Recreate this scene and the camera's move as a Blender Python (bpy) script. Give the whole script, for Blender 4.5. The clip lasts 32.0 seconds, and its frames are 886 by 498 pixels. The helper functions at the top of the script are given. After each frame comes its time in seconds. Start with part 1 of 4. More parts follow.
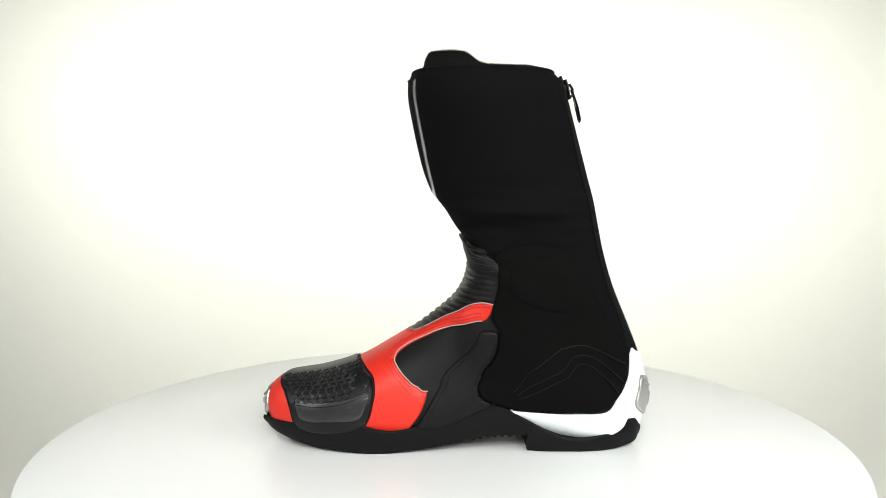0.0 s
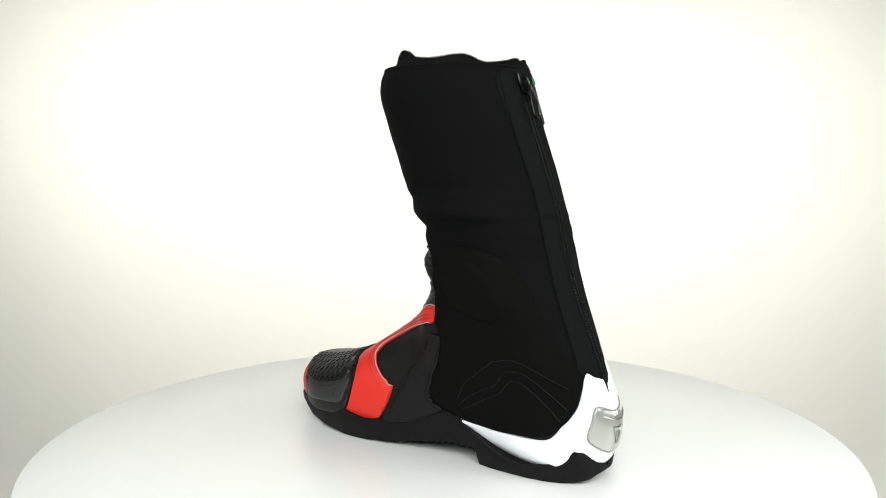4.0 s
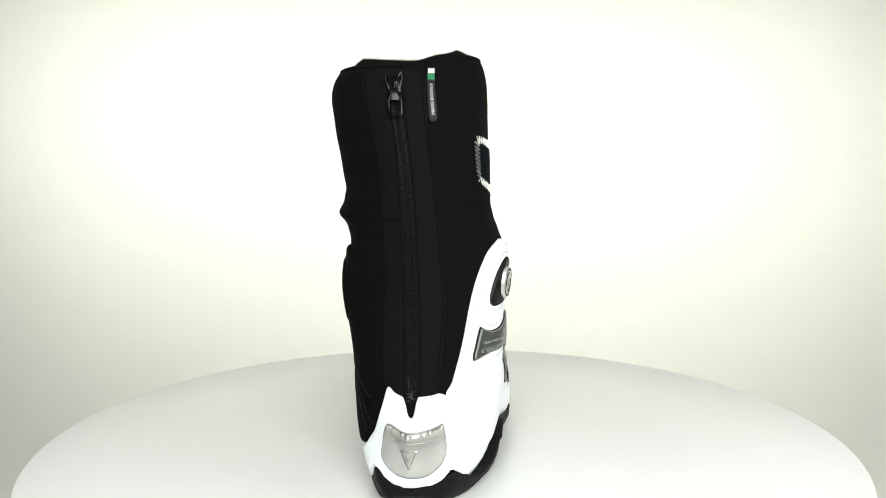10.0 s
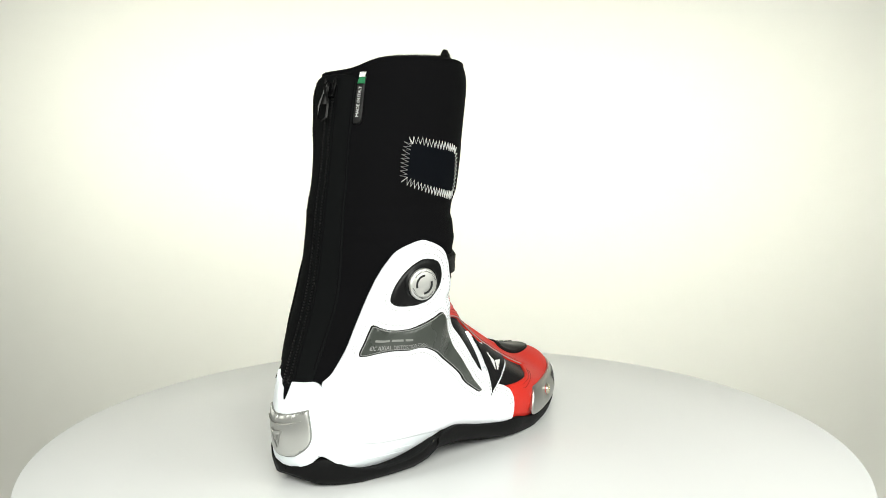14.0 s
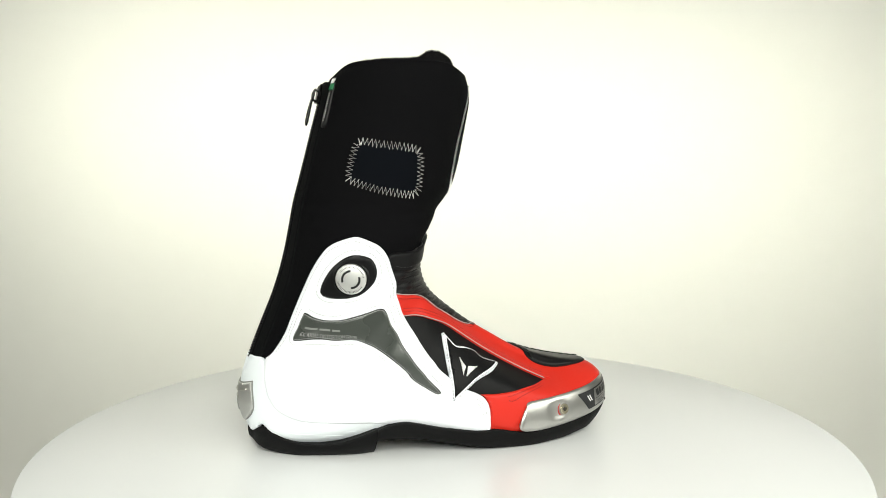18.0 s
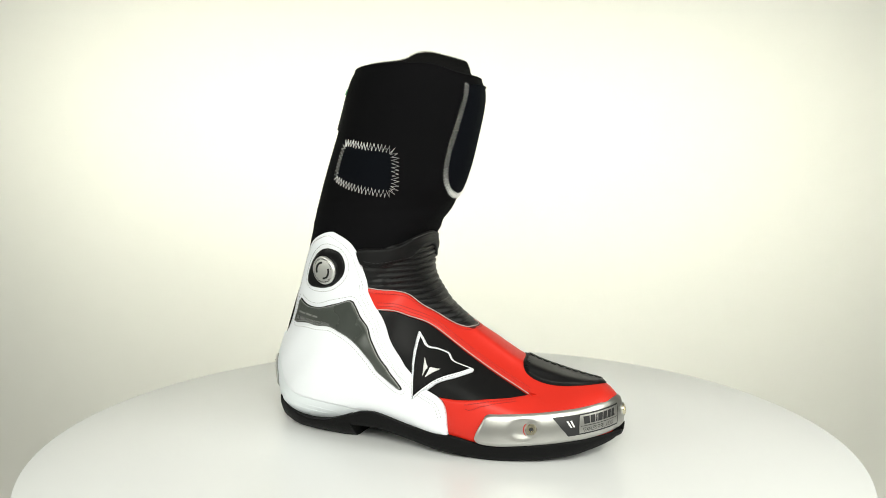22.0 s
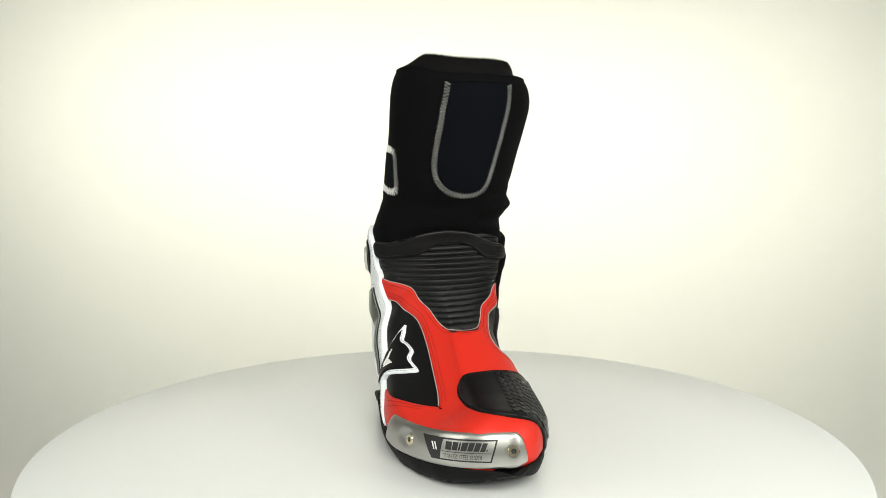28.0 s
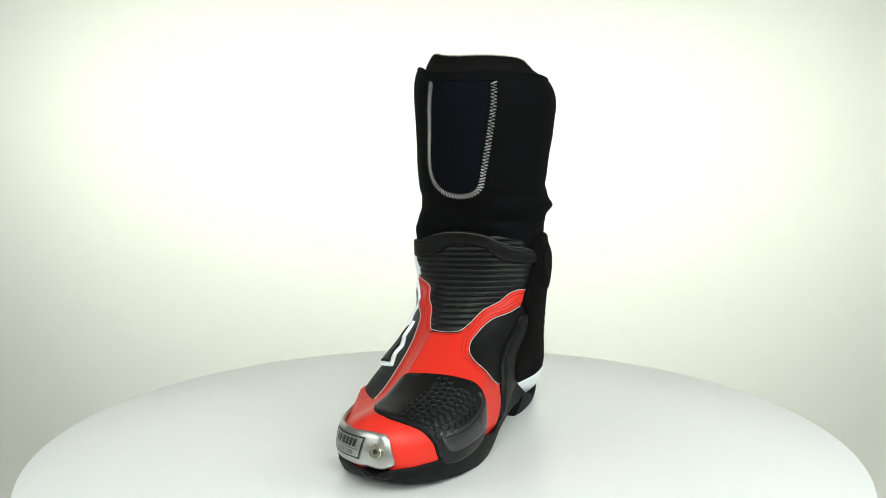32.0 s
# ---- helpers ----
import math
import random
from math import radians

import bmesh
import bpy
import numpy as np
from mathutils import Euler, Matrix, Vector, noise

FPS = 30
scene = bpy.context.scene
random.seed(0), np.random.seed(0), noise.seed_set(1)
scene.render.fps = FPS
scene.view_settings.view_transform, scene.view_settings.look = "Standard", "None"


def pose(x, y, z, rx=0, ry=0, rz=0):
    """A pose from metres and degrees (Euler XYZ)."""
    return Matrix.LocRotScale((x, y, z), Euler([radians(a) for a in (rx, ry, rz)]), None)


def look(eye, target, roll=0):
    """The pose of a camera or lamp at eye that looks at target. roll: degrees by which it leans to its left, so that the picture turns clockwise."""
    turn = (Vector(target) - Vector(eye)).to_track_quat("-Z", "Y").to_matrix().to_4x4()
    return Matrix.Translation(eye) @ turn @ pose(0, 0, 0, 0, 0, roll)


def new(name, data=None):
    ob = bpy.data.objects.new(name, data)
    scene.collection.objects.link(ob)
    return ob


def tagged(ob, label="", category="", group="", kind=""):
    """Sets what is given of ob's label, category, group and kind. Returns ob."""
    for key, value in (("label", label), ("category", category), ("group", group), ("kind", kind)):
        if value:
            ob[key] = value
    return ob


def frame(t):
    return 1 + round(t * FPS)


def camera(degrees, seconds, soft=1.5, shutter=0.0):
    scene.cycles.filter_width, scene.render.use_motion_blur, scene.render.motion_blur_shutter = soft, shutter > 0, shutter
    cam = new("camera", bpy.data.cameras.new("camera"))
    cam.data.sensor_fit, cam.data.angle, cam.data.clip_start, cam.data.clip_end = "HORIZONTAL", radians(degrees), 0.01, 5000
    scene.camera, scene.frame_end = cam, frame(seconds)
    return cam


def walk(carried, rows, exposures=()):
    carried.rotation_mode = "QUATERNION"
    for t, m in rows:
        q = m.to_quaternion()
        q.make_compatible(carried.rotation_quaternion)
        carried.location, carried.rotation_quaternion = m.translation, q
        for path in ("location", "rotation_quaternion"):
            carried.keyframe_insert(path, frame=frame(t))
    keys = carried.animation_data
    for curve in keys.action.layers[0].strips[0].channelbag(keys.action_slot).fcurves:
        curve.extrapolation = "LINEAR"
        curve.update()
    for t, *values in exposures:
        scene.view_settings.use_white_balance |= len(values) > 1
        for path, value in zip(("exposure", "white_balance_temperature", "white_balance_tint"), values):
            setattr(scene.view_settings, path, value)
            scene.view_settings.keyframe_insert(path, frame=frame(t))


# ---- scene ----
SPEED = 9.0662           # turntable speed, degrees a second, clockwise from above
EYE = (0.0, -0.66, 0.2168)
AIM = (0.0, 0.0, 0.1502)
LEAN = -0.187
cam = camera(55.836, 32.0, soft=0.75)
EXPOSE = [(0, 0.0, 6500, 8), (8, -0.1, 6500, 7), (13, -0.18, 6590, 6), (19, -0.24, 6730, 5), (31, -0.23, 6760, 5), (32, -0.21, 6380, 2)]
walk(cam, [(0, look(EYE, AIM, LEAN)), (32, look(EYE, AIM, LEAN))], EXPOSE)


# ---- light: a bright photo tent with soft lamps ----
def softbox(name, eye, target, size, size_y, power, colour=(1, 1, 1), spread=180):
    lamp = bpy.data.lights.new(name, "AREA")
    lamp.spread = radians(spread)
    lamp.shape, lamp.size, lamp.size_y, lamp.energy, lamp.color = "RECTANGLE", size, size_y, power, colour
    ob = new(name, lamp)
    ob.matrix_world = look(eye, target)
    return ob


world = bpy.data.worlds.new("studio")
scene.world = world
world.use_nodes = True
world.node_tree.nodes["Background"].inputs[0].default_value = (1.0, 0.99, 0.93, 1)
world.node_tree.nodes["Background"].inputs[1].default_value = 0.25
WARM = (1.0, 0.99, 0.88)
NEUTRAL = (1.0, 1.005, 0.968)
softbox("softbox_overhead", (0.05, -0.15, 1.2), (0.03, -0.1, 0), 0.8, 0.7, 0.7, NEUTRAL)
softbox("softbox_right", (0.85, -0.45, 0.5), (0, -0.02, 0.08), 0.6, 0.6, 6.6, NEUTRAL)
softbox("softbox_left", (-0.9, -0.5, 0.5), (0, -0.02, 0.08), 0.6, 0.6, 4.2, NEUTRAL)
softbox("softbox_front", (0.1, -0.97, 0.62), (0, -0.05, 0.1), 0.75, 0.45, 14.8, NEUTRAL)
# a gridded strip above the turntable that lights the backdrop alone
softbox("backdrop_strip", (-0.01, 0.265, 0.7), (0.076, 1.15, 0.15), 2.0, 0.14, 8.0, WARM, 84)


# ---- materials ----
def material(name, colour, rough=0.5, metal=0.0, grain=0.0, scale=400.0, stain=0.0, spec=0.5, coat=0.0, kind="noise", sheen=0.0):
    """A surface with fine relief (grain, at scale a metre) and broad variation (stain)."""
    m = bpy.data.materials.new(name)
    m.use_nodes = True
    nt = m.node_tree
    b = nt.nodes["Principled BSDF"]
    b.inputs["Base Color"].default_value = (*colour, 1)
    b.inputs["Roughness"].default_value, b.inputs["Metallic"].default_value = rough, metal
    b.inputs["Specular IOR Level"].default_value = spec
    b.inputs["Coat Weight"].default_value = coat
    b.inputs["Coat Roughness"].default_value = 0.12
    b.inputs["Sheen Weight"].default_value = sheen
    co = nt.nodes.new("ShaderNodeTexCoord")
    if grain:
        tex = nt.nodes.new("ShaderNodeTexVoronoi" if kind == "pebble" else "ShaderNodeTexNoise")
        tex.inputs["Scale"].default_value = scale
        nt.links.new(co.outputs["Object"], tex.inputs["Vector"])
        bump = nt.nodes.new("ShaderNodeBump")
        bump.inputs["Strength"].default_value = grain
        bump.inputs["Distance"].default_value = 0.0006
        nt.links.new(tex.outputs[0], bump.inputs["Height"])
        nt.links.new(bump.outputs[0], b.inputs["Normal"])
    if stain:
        tex = nt.nodes.new("ShaderNodeTexNoise")
        tex.inputs["Scale"].default_value, tex.inputs["Detail"].default_value = 22.0, 5.0
        nt.links.new(co.outputs["Object"], tex.inputs["Vector"])
        mix = nt.nodes.new("ShaderNodeMix")
        mix.data_type = "RGBA"
        mix.inputs["A"].default_value = (*[c * (1 - stain) for c in colour], 1)
        mix.inputs["B"].default_value = (*[min(1, c * (1 + stain)) for c in colour], 1)
        nt.links.new(tex.outputs[0], mix.inputs["Factor"])
        nt.links.new(mix.outputs["Result"], b.inputs["Base Color"])
        ramp = nt.nodes.new("ShaderNodeMapRange")
        ramp.inputs["To Min"].default_value, ramp.inputs["To Max"].default_value = max(0.02, rough - 0.08), min(1, rough + 0.08)
        nt.links.new(tex.outputs[0], ramp.inputs["Value"])
        nt.links.new(ramp.outputs[0], b.inputs["Roughness"])
    return m


M = {
    "paper": material("white_paper", (0.76, 0.755, 0.725), 0.85, grain=0.1, scale=300, stain=0.015),
    "wall": material("grey_wall_paint", (0.6, 0.6, 0.57), 0.8, grain=0.1, scale=200, stain=0.02),
    "floor": material("dark_grey_floor", (0.16, 0.16, 0.16), 0.6, grain=0.1, scale=200, stain=0.06),
    "plate": material("white_plate", (0.77, 0.78, 0.785), 0.3),
    "neoprene": material("black_neoprene", (0.003, 0.003, 0.0036), 0.85, grain=0.35, scale=2600, stain=0.3, spec=0.06),
    "patch": material("navy_black_fabric", (0.0022, 0.003, 0.0048), 0.85, grain=0.3, scale=3000, stain=0.2, spec=0.06),
    "leather": material("black_leather", (0.004, 0.004, 0.0044), 0.52, grain=0.16, scale=1500, stain=0.25, spec=0.18, kind="pebble"),
    "bellows": material("black_soft_leather", (0.0045, 0.0045, 0.005), 0.45, grain=0.2, scale=1500, stain=0.25, spec=0.27, kind="pebble"),
    "suede": material("black_rubberised_cloth", (0.0032, 0.0032, 0.0032), 0.9, grain=0.3, scale=2200, stain=0.3, spec=0.05),
    "rubber": material("black_rubber", (0.004, 0.004, 0.0043), 0.6, grain=0.25, scale=1300, stain=0.3, spec=0.13),
    "tpu": material("black_moulded_plastic", (0.0045, 0.0045, 0.005), 0.4, grain=0.05, scale=600, stain=0.2, spec=0.24),
    "smoke": material("smoky_plastic", (0.017, 0.0175, 0.0185), 0.3, grain=0.05, scale=500, stain=0.15, spec=0.5, coat=0.08),
    "red": material("red_leather", (0.6, 0.022, 0.012), 0.45, grain=0.12, scale=1600, stain=0.05, spec=0.3, kind="pebble"),
    "red_thread": material("red_thread", (0.3, 0.007, 0.006), 0.7),
    "white": material("white_coated_leather", (0.88, 0.905, 0.95), 0.42, grain=0.15, scale=1000, stain=0.015, spec=0.4, kind="pebble"),
    "white_plastic": material("white_moulded_plastic", (0.83, 0.875, 0.91), 0.34, grain=0.03, scale=400, stain=0.015),
    "piping": material("pale_grey_piping", (0.45, 0.37, 0.36), 0.6, grain=0.3, scale=2500, stain=0.1),
    "thread": material("pale_grey_thread", (0.7, 0.7, 0.69), 0.7, stain=0.12),
    "grey_thread": material("grey_thread", (0.36, 0.36, 0.37), 0.7),
    "dark_thread": material("dark_thread", (0.012, 0.012, 0.014), 0.6),
    "steel": material("brushed_steel", (0.48, 0.475, 0.455), 0.33, metal=1.0, grain=0.05, scale=1500, stain=0.04),
    "dial_steel": material("satin_dial_steel", (0.78, 0.78, 0.76), 0.5, metal=1.0, grain=0.05, scale=1500, stain=0.03),
    "chrome": material("polished_steel", (0.6, 0.6, 0.58), 0.42, metal=1.0, stain=0.03),
    "brass": material("brassy_bolt", (0.72, 0.66, 0.5), 0.25, metal=1.0, stain=0.08),
    "carbon": material("grey_carbon_weave", (0.05, 0.056, 0.05), 0.28, grain=0.25, scale=900, stain=0.3, spec=0.5, coat=0.35),
    "dim_edge": material("dark_grey_raw_edge", (0.045, 0.045, 0.045), 0.7, stain=0.1),
    "edge": material("grey_bevel", (0.22, 0.225, 0.215), 0.35, stain=0.1),
    "label_white": material("white_print", (0.75, 0.75, 0.74), 0.6, stain=0.03),
    "label_grey": material("grey_print", (0.3, 0.3, 0.3), 0.6, stain=0.05),
    "green": material("green_print", (0.01, 0.17, 0.06), 0.6, stain=0.05),
    "ink": material("black_ink", (0.012, 0.012, 0.013), 0.45, stain=0.1),
    "placket": material("black_woven_tape", (0.0034, 0.0039, 0.0042), 0.78, grain=0.3, scale=3400, stain=0.2, spec=0.07),
    "zip": material("black_zip_metal", (0.004, 0.004, 0.0045), 0.34, spec=0.3, stain=0.2),
    "zip_gloss": material("glossy_black_metal", (0.003, 0.003, 0.0033), 0.2, spec=0.2, stain=0.15),
    "fuzz": material("black_fleece", (0.0045, 0.0045, 0.0045), 0.95, grain=0.6, scale=1800, stain=0.3, spec=0.1),
}


# ---- helpers ----
def mesh_object(name, bm, mat, smooth=True):
    me = bpy.data.meshes.new(name)
    bm.to_mesh(me)
    bm.free()
    me.materials.append(mat)
    if smooth:
        me.polygons.foreach_set("use_smooth", [True] * len(me.polygons))
        me.set_sharp_from_angle(angle=radians(40))
    return new(name, me)


def part(name, bm, mat, parent, label="", smooth=True):
    ob = mesh_object(name, bm, mat, smooth)
    ob.parent = parent
    return tagged(ob, label)
# ---- the place: turntable and white sweep ----
def sweep_backdrop():
    """A hanging sheet of white paper that turns forward at the floor, 3 mm thick."""
    prof = [(0.8, -0.62), (0.95, -0.62)]
    for k in range(1, 13):
        a = k / 12 * math.pi / 2
        prof.append((0.95 + 0.2 * math.sin(a), -0.42 - 0.2 * math.cos(a)))
    prof += [(1.15, 0.0), (1.15, 0.5), (1.15, 1.0), (1.15, 1.75)]
    bm = bmesh.new()
    rows = []
    for j in range(9):
        x = -1.7 + 3.4 * j / 8
        rows.append([bm.verts.new((x, y, z)) for y, z in prof])
    for a, b in zip(rows, rows[1:]):
        for k in range(len(prof) - 1):
            bm.faces.new((a[k], b[k], b[k + 1], a[k + 1]))
    bm.normal_update()
    bmesh.ops.solidify(bm, geom=bm.faces[:], thickness=0.003)
    bmesh.ops.recalc_face_normals(bm, faces=bm.faces)
    return bm


backdrop = mesh_object("backdrop", sweep_backdrop(), M["paper"])
tagged(backdrop, "seamless white paper hung behind the turntable", "backdrop", kind="structure")


def unseen_panel(name, x, y, z, sx, sy, sz, label, category):
    bm = bmesh.new()
    bmesh.ops.create_cube(bm, size=1, matrix=Matrix.Translation((x, y, z)) @ Matrix.Diagonal((sx, sy, sz, 1)))
    return tagged(mesh_object(name, bm, M["floor" if name == "floor" else "wall"]), label, category, kind="structure")


# unseen shell added round the set: grey sides bounce light, dark floor limits it
unseen_panel("floor", 0, -0.6, -0.68, 4.2, 4.6, 0.06, "unseen floor below the turntable, dark to limit bounce onto the backdrop", "floor")
unseen_panel("bounce_wall_west", -2.03, -0.6, 0.57, 0.06, 4.6, 2.44, "unseen grey wall added to bounce the lamps' light", "wall")
unseen_panel("bounce_wall_east", 2.03, -0.6, 0.57, 0.06, 4.6, 2.44, "unseen grey wall added to bounce the lamps' light", "wall")
unseen_panel("bounce_wall_south", 0, -2.83, 0.57, 4.0, 0.06, 2.44, "unseen grey wall added to bounce the lamps' light", "wall")
unseen_panel("bounce_wall_north", 0, 1.63, 0.57, 4.0, 0.06, 2.44, "unseen grey wall added to bounce the lamps' light", "wall")
unseen_panel("ceiling", 0, -0.6, 1.83, 4.2, 4.6, 0.06, "unseen grey ceiling added to bounce the lamps' light", "ceiling")


def lathe(profile, steps=96):
    """A turned solid from (radius, height) pairs, outside from top to bottom."""
    bm = bmesh.new()
    rings = []
    for r, z in profile:
        rings.append([bm.verts.new((r * math.cos(2 * math.pi * k / steps), r * math.sin(2 * math.pi * k / steps), z)) for k in range(steps)] if r > 1e-6 else [bm.verts.new((0, 0, z))])
    for a, b in zip(rings, rings[1:]):
        for k in range(steps):
            n = (k + 1) % steps
            if len(a) == 1:
                bm.faces.new((a[0], b[k], b[n]))
            elif len(b) == 1:
                bm.faces.new((a[k], b[0], a[n]))
            else:
                bm.faces.new((a[k], b[k], b[n], a[n]))
    bmesh.ops.recalc_face_normals(bm, faces=bm.faces)
    return bm


turntable = new("turntable")
tagged(turntable, "round glossy white turntable with a thin rounded rim", "turntable")
R_T = 0.3137
part("plate", lathe([(0, 0), (0.1, 0), (0.2, 0), (R_T - 0.003, 0), (R_T - 0.0009, -0.0009), (R_T, -0.003), (R_T, -0.016), (R_T - 0.003, -0.019), (0.12, -0.02), (0, -0.02)], 160), M["plate"], turntable, "glossy white round plate")
part("motor_base", lathe([(0, -0.02), (0.13, -0.02), (0.14, -0.03), (0.14, -0.075), (0.13, -0.08), (0, -0.08)], 64), M["plate"], turntable, "white drum base under the plate")
stand = new("display_stand")
tagged(stand, "plain white round column stand below the turntable", "stand")
part("column", lathe([(0, -0.08), (0.17, -0.08), (0.175, -0.085), (0.175, -0.64), (0.17, -0.6445), (0, -0.6445)], 64), M["wall"], stand)
# ---- the boot's last: a loft of stations from the toe, round the heel, up the shaft ----
# front/instep point x, z; back/sole point x, z; medial and lateral y; ridge y at front and back; taper; roundness at front and back, medial then lateral; lateral taper (mm)
TOE = """
-137.3 33 -136.5 25 -9 3 -3 -3 0 2.2 2.3 2.2 2.3 0
-136.2 40 -134.8 17 -16.8 7.5 -3 -3 0 2.2 2.4 2.2 2.4 0
-131.4 45.3 -130.4 12 -25 16.5 -2 -2 0 2.3 2.6 2.3 2.6 0
-124.6 49.3 -123.6 9 -30.3 24.5 -1 -1 0 2.4 2.6 1.9 3 0
-111.6 51.1 -112 6 -37.3 33.5 0 0 -0.05 2.4 2.8 1.55 3.4 -0.05
-91.6 54.6 -95 4 -45.8 40.6 0 0 -0.05 2.4 3.2 1.1 3.8 -0.1
-65.6 63.2 -72 4 -49.84 45.51 -1.5 0 -0.07 2.3 3.5 1.06 4.2 -0.16
"""
INSTEP = """
-39.6 78.2 -44 6 -49.2 50.22 -4.5 0 -0.1 2.5 3.7 1.06 4.5 -0.2
-19.6 90.7 -10 11 -48 48.27 -7 0 -0.19 2.75 4.8 1.25 4.8 -0.2
-0.4 105.6 30 14 -48.6 43.2 -9 -2 -0.11 2.85 2.99 1.6 4 -0.12
10.2 115.5 75 8 -52.3 42.13 -10.5 -10 0.15 2.9 2.86 1.9 3.81 0.07
16.2 125 118 5 -56.11 38.33 -11.5 -16 0.12 3 3.01 2.1 3.2 0.11
19.2 133.5 143.5 10 -56.69 37.73 -11 -18 0.17 3.1 3.8 2.1 2.8 0.25
20.2 140.5 153.5 26 -56.8 36.54 -12 -18 0.28 3.1 2.35 2.1 2.29 0.42
"""
HEEL_SEAT = """
20.2 147 155.7 45 -58 36.4 -12 -19 0.32 3 2.1 2.1 2.09 0.4
19.2 152.5 150.5 68 -60.2 36.29 -13 -20 0.33 2.9 1.92 2.1 1.99 0.5
18.2 158 140.5 94 -62.4 38.74 -13 -22 0.2 2.7 1.82 2.1 1.98 0.37
15 164 129 122 -64 41.51 -14 -24 0.15 2.5 1.68 2.1 2 0.2
10.5 169.5 121 148 -63.5 43 -15 -25 0.09 2.3 1.62 2.1 2 0.08
6.5 177 116 171 -67 38.6 -16 -26 0.02 2.1 1.5 2.12 2.1 0.03
"""
LEG = """
1 185.5 112.5 188 -70 35 -17 -27 0 2 1.48 2 2.06 0
-7 195.5 108 204 -69 34 -18 -28 0 1.88 1.5 1.98 2.14 0
-14 213 103.5 220 -72.3 34 -19 -29 0 1.78 1.58 1.9 2.12 0
-19.5 236 97 243 -76.8 33.3 -20 -30 0 1.85 1.85 1.82 2 0
-24.5 262 90.5 266 -80.3 33 -20 -31 0 2 2.1 1.86 1.95 0
-27 283 86 283 -79 32.4 -20 -32 0 2.05 2.2 2 2.05 0
"""
ROWS = np.array([[float(a) for a in r.split()] for text in (TOE, INSTEP, HEEL_SEAT, LEG) for r in text.strip().splitlines()])
NU = len(ROWS) - 1


def station(u):
    """The rows of the last at u (one or many), by a smooth spline."""
    u = np.clip(np.asarray(u, float), 0.0, NU - 1e-9)
    i = u.astype(int)
    f = (u - i)[..., None]
    p0, p1, p2, p3 = ROWS[np.maximum(i - 1, 0)], ROWS[i], ROWS[i + 1], ROWS[np.minimum(i + 2, NU)]
    return 0.5 * (2 * p1 + (p2 - p0) * f + (2 * p0 - 5 * p1 + 4 * p2 - p3) * f * f + (3 * p1 - p0 - 3 * p2 + p3) * f ** 3)


def last_point(u, a):
    """Points of the last at station u and angle a (degrees; 0 front, 90 lateral, -90 medial, 180 back), metres."""
    row = station(u)
    fx, fz, kx, kz, ym, yl, cf, ck, k, mf, mb, lf, lb, kl = [row[..., j] for j in range(14)]
    a = np.radians(a)
    c, s = np.cos(a), np.sin(a)
    w = ((1 - c) / 2) ** 2
    n = np.where(s > 0, lf + (lb - lf) * w, mf + (mb - mf) * w)
    n = n + np.maximum(2.0 - n, 0) * np.exp(-(a / 0.26) ** 2)
    cc = np.sign(c) * np.abs(c) ** (2 / n)
    ss = np.sign(s) * np.abs(s) ** (2 / n)
    q = (1 - cc) / 2
    mid = (ym + yl) / 2
    ridge = cf + (ck - cf) * q
    w = np.where(s > 0, (yl - mid) * (1 - kl * (2 * q - 1)), (mid - ym) * (1 - k * (2 * q - 1)))
    y = ridge + (mid - ridge) * np.abs(ss) + w * ss
    return np.stack([fx + (kx - fx) * q, y, fz + (kz - fz) * q], -1) / 1000


def last_frame(u, a):
    """The two tangents (per station, per degree) and the outward normal."""
    u, a = np.asarray(u, float), np.asarray(a, float)
    e = 0.02
    pu = (last_point(u + e, a) - last_point(u - e, a)) / (2 * e)
    pa = last_point(u, a + 0.5) - last_point(u, a - 0.5)
    n = np.cross(pu, pa)
    return pu, pa, n / (np.linalg.norm(n, axis=-1, keepdims=True) + 1e-15)


def on_last(u, a, d=0.0):
    return last_point(u, a) + np.asarray(d)[..., None] * last_frame(u, a)[2]


def on_path(path, d=0.0):
    return on_last(path[:, 0], path[:, 1], d)
from mathutils.geometry import delaunay_2d_cdt
from mathutils.kdtree import KDTree


# ---- tools for leather panels, cords and stitches that lie on the last ----
def coords(text):
    return np.array([[float(c) for c in p.split(",")] for p in text.split()])


def spline(pts, k=4, closed=True):
    n, out = len(pts), []
    for i in range(n if closed else n - 1):
        if closed:
            p0, p1, p2, p3 = pts[i - 1], pts[i], pts[(i + 1) % n], pts[(i + 2) % n]
        else:
            p0, p1, p2, p3 = pts[max(i - 1, 0)], pts[i], pts[i + 1], pts[min(i + 2, n - 1)]
        for j in range(k):
            f = j / k
            out.append(0.5 * (2 * p1 + (p2 - p0) * f + (2 * p0 - 5 * p1 + 4 * p2 - p3) * f * f + (3 * p1 - p0 - 3 * p2 + p3) * f ** 3))
    if not closed:
        out.append(pts[-1])
    return np.array(out)


frame_at = last_frame


def shift(pts, r, closed=True):
    """Moves a path on the last by r metres to its left, seen from outside."""
    p3 = on_path(pts)
    t = np.roll(p3, -1, 0) - np.roll(p3, 1, 0)
    if not closed:
        t[0], t[-1] = p3[1] - p3[0], p3[-1] - p3[-2]
    pu, pa, nn = last_frame(pts[:, 0], pts[:, 1])
    side = np.cross(nn, t)
    side = side / (np.linalg.norm(side, axis=1, keepdims=True) + 1e-12) * r
    uu, aa, ua = (pu * pu).sum(1), (pa * pa).sum(1), (pu * pa).sum(1)
    us, as_ = (pu * side).sum(1), (pa * side).sum(1)
    det = uu * aa - ua * ua + 1e-18
    return np.stack([pts[:, 0] + (us * aa - as_ * ua) / det, pts[:, 1] + (as_ * uu - us * ua) / det], 1)


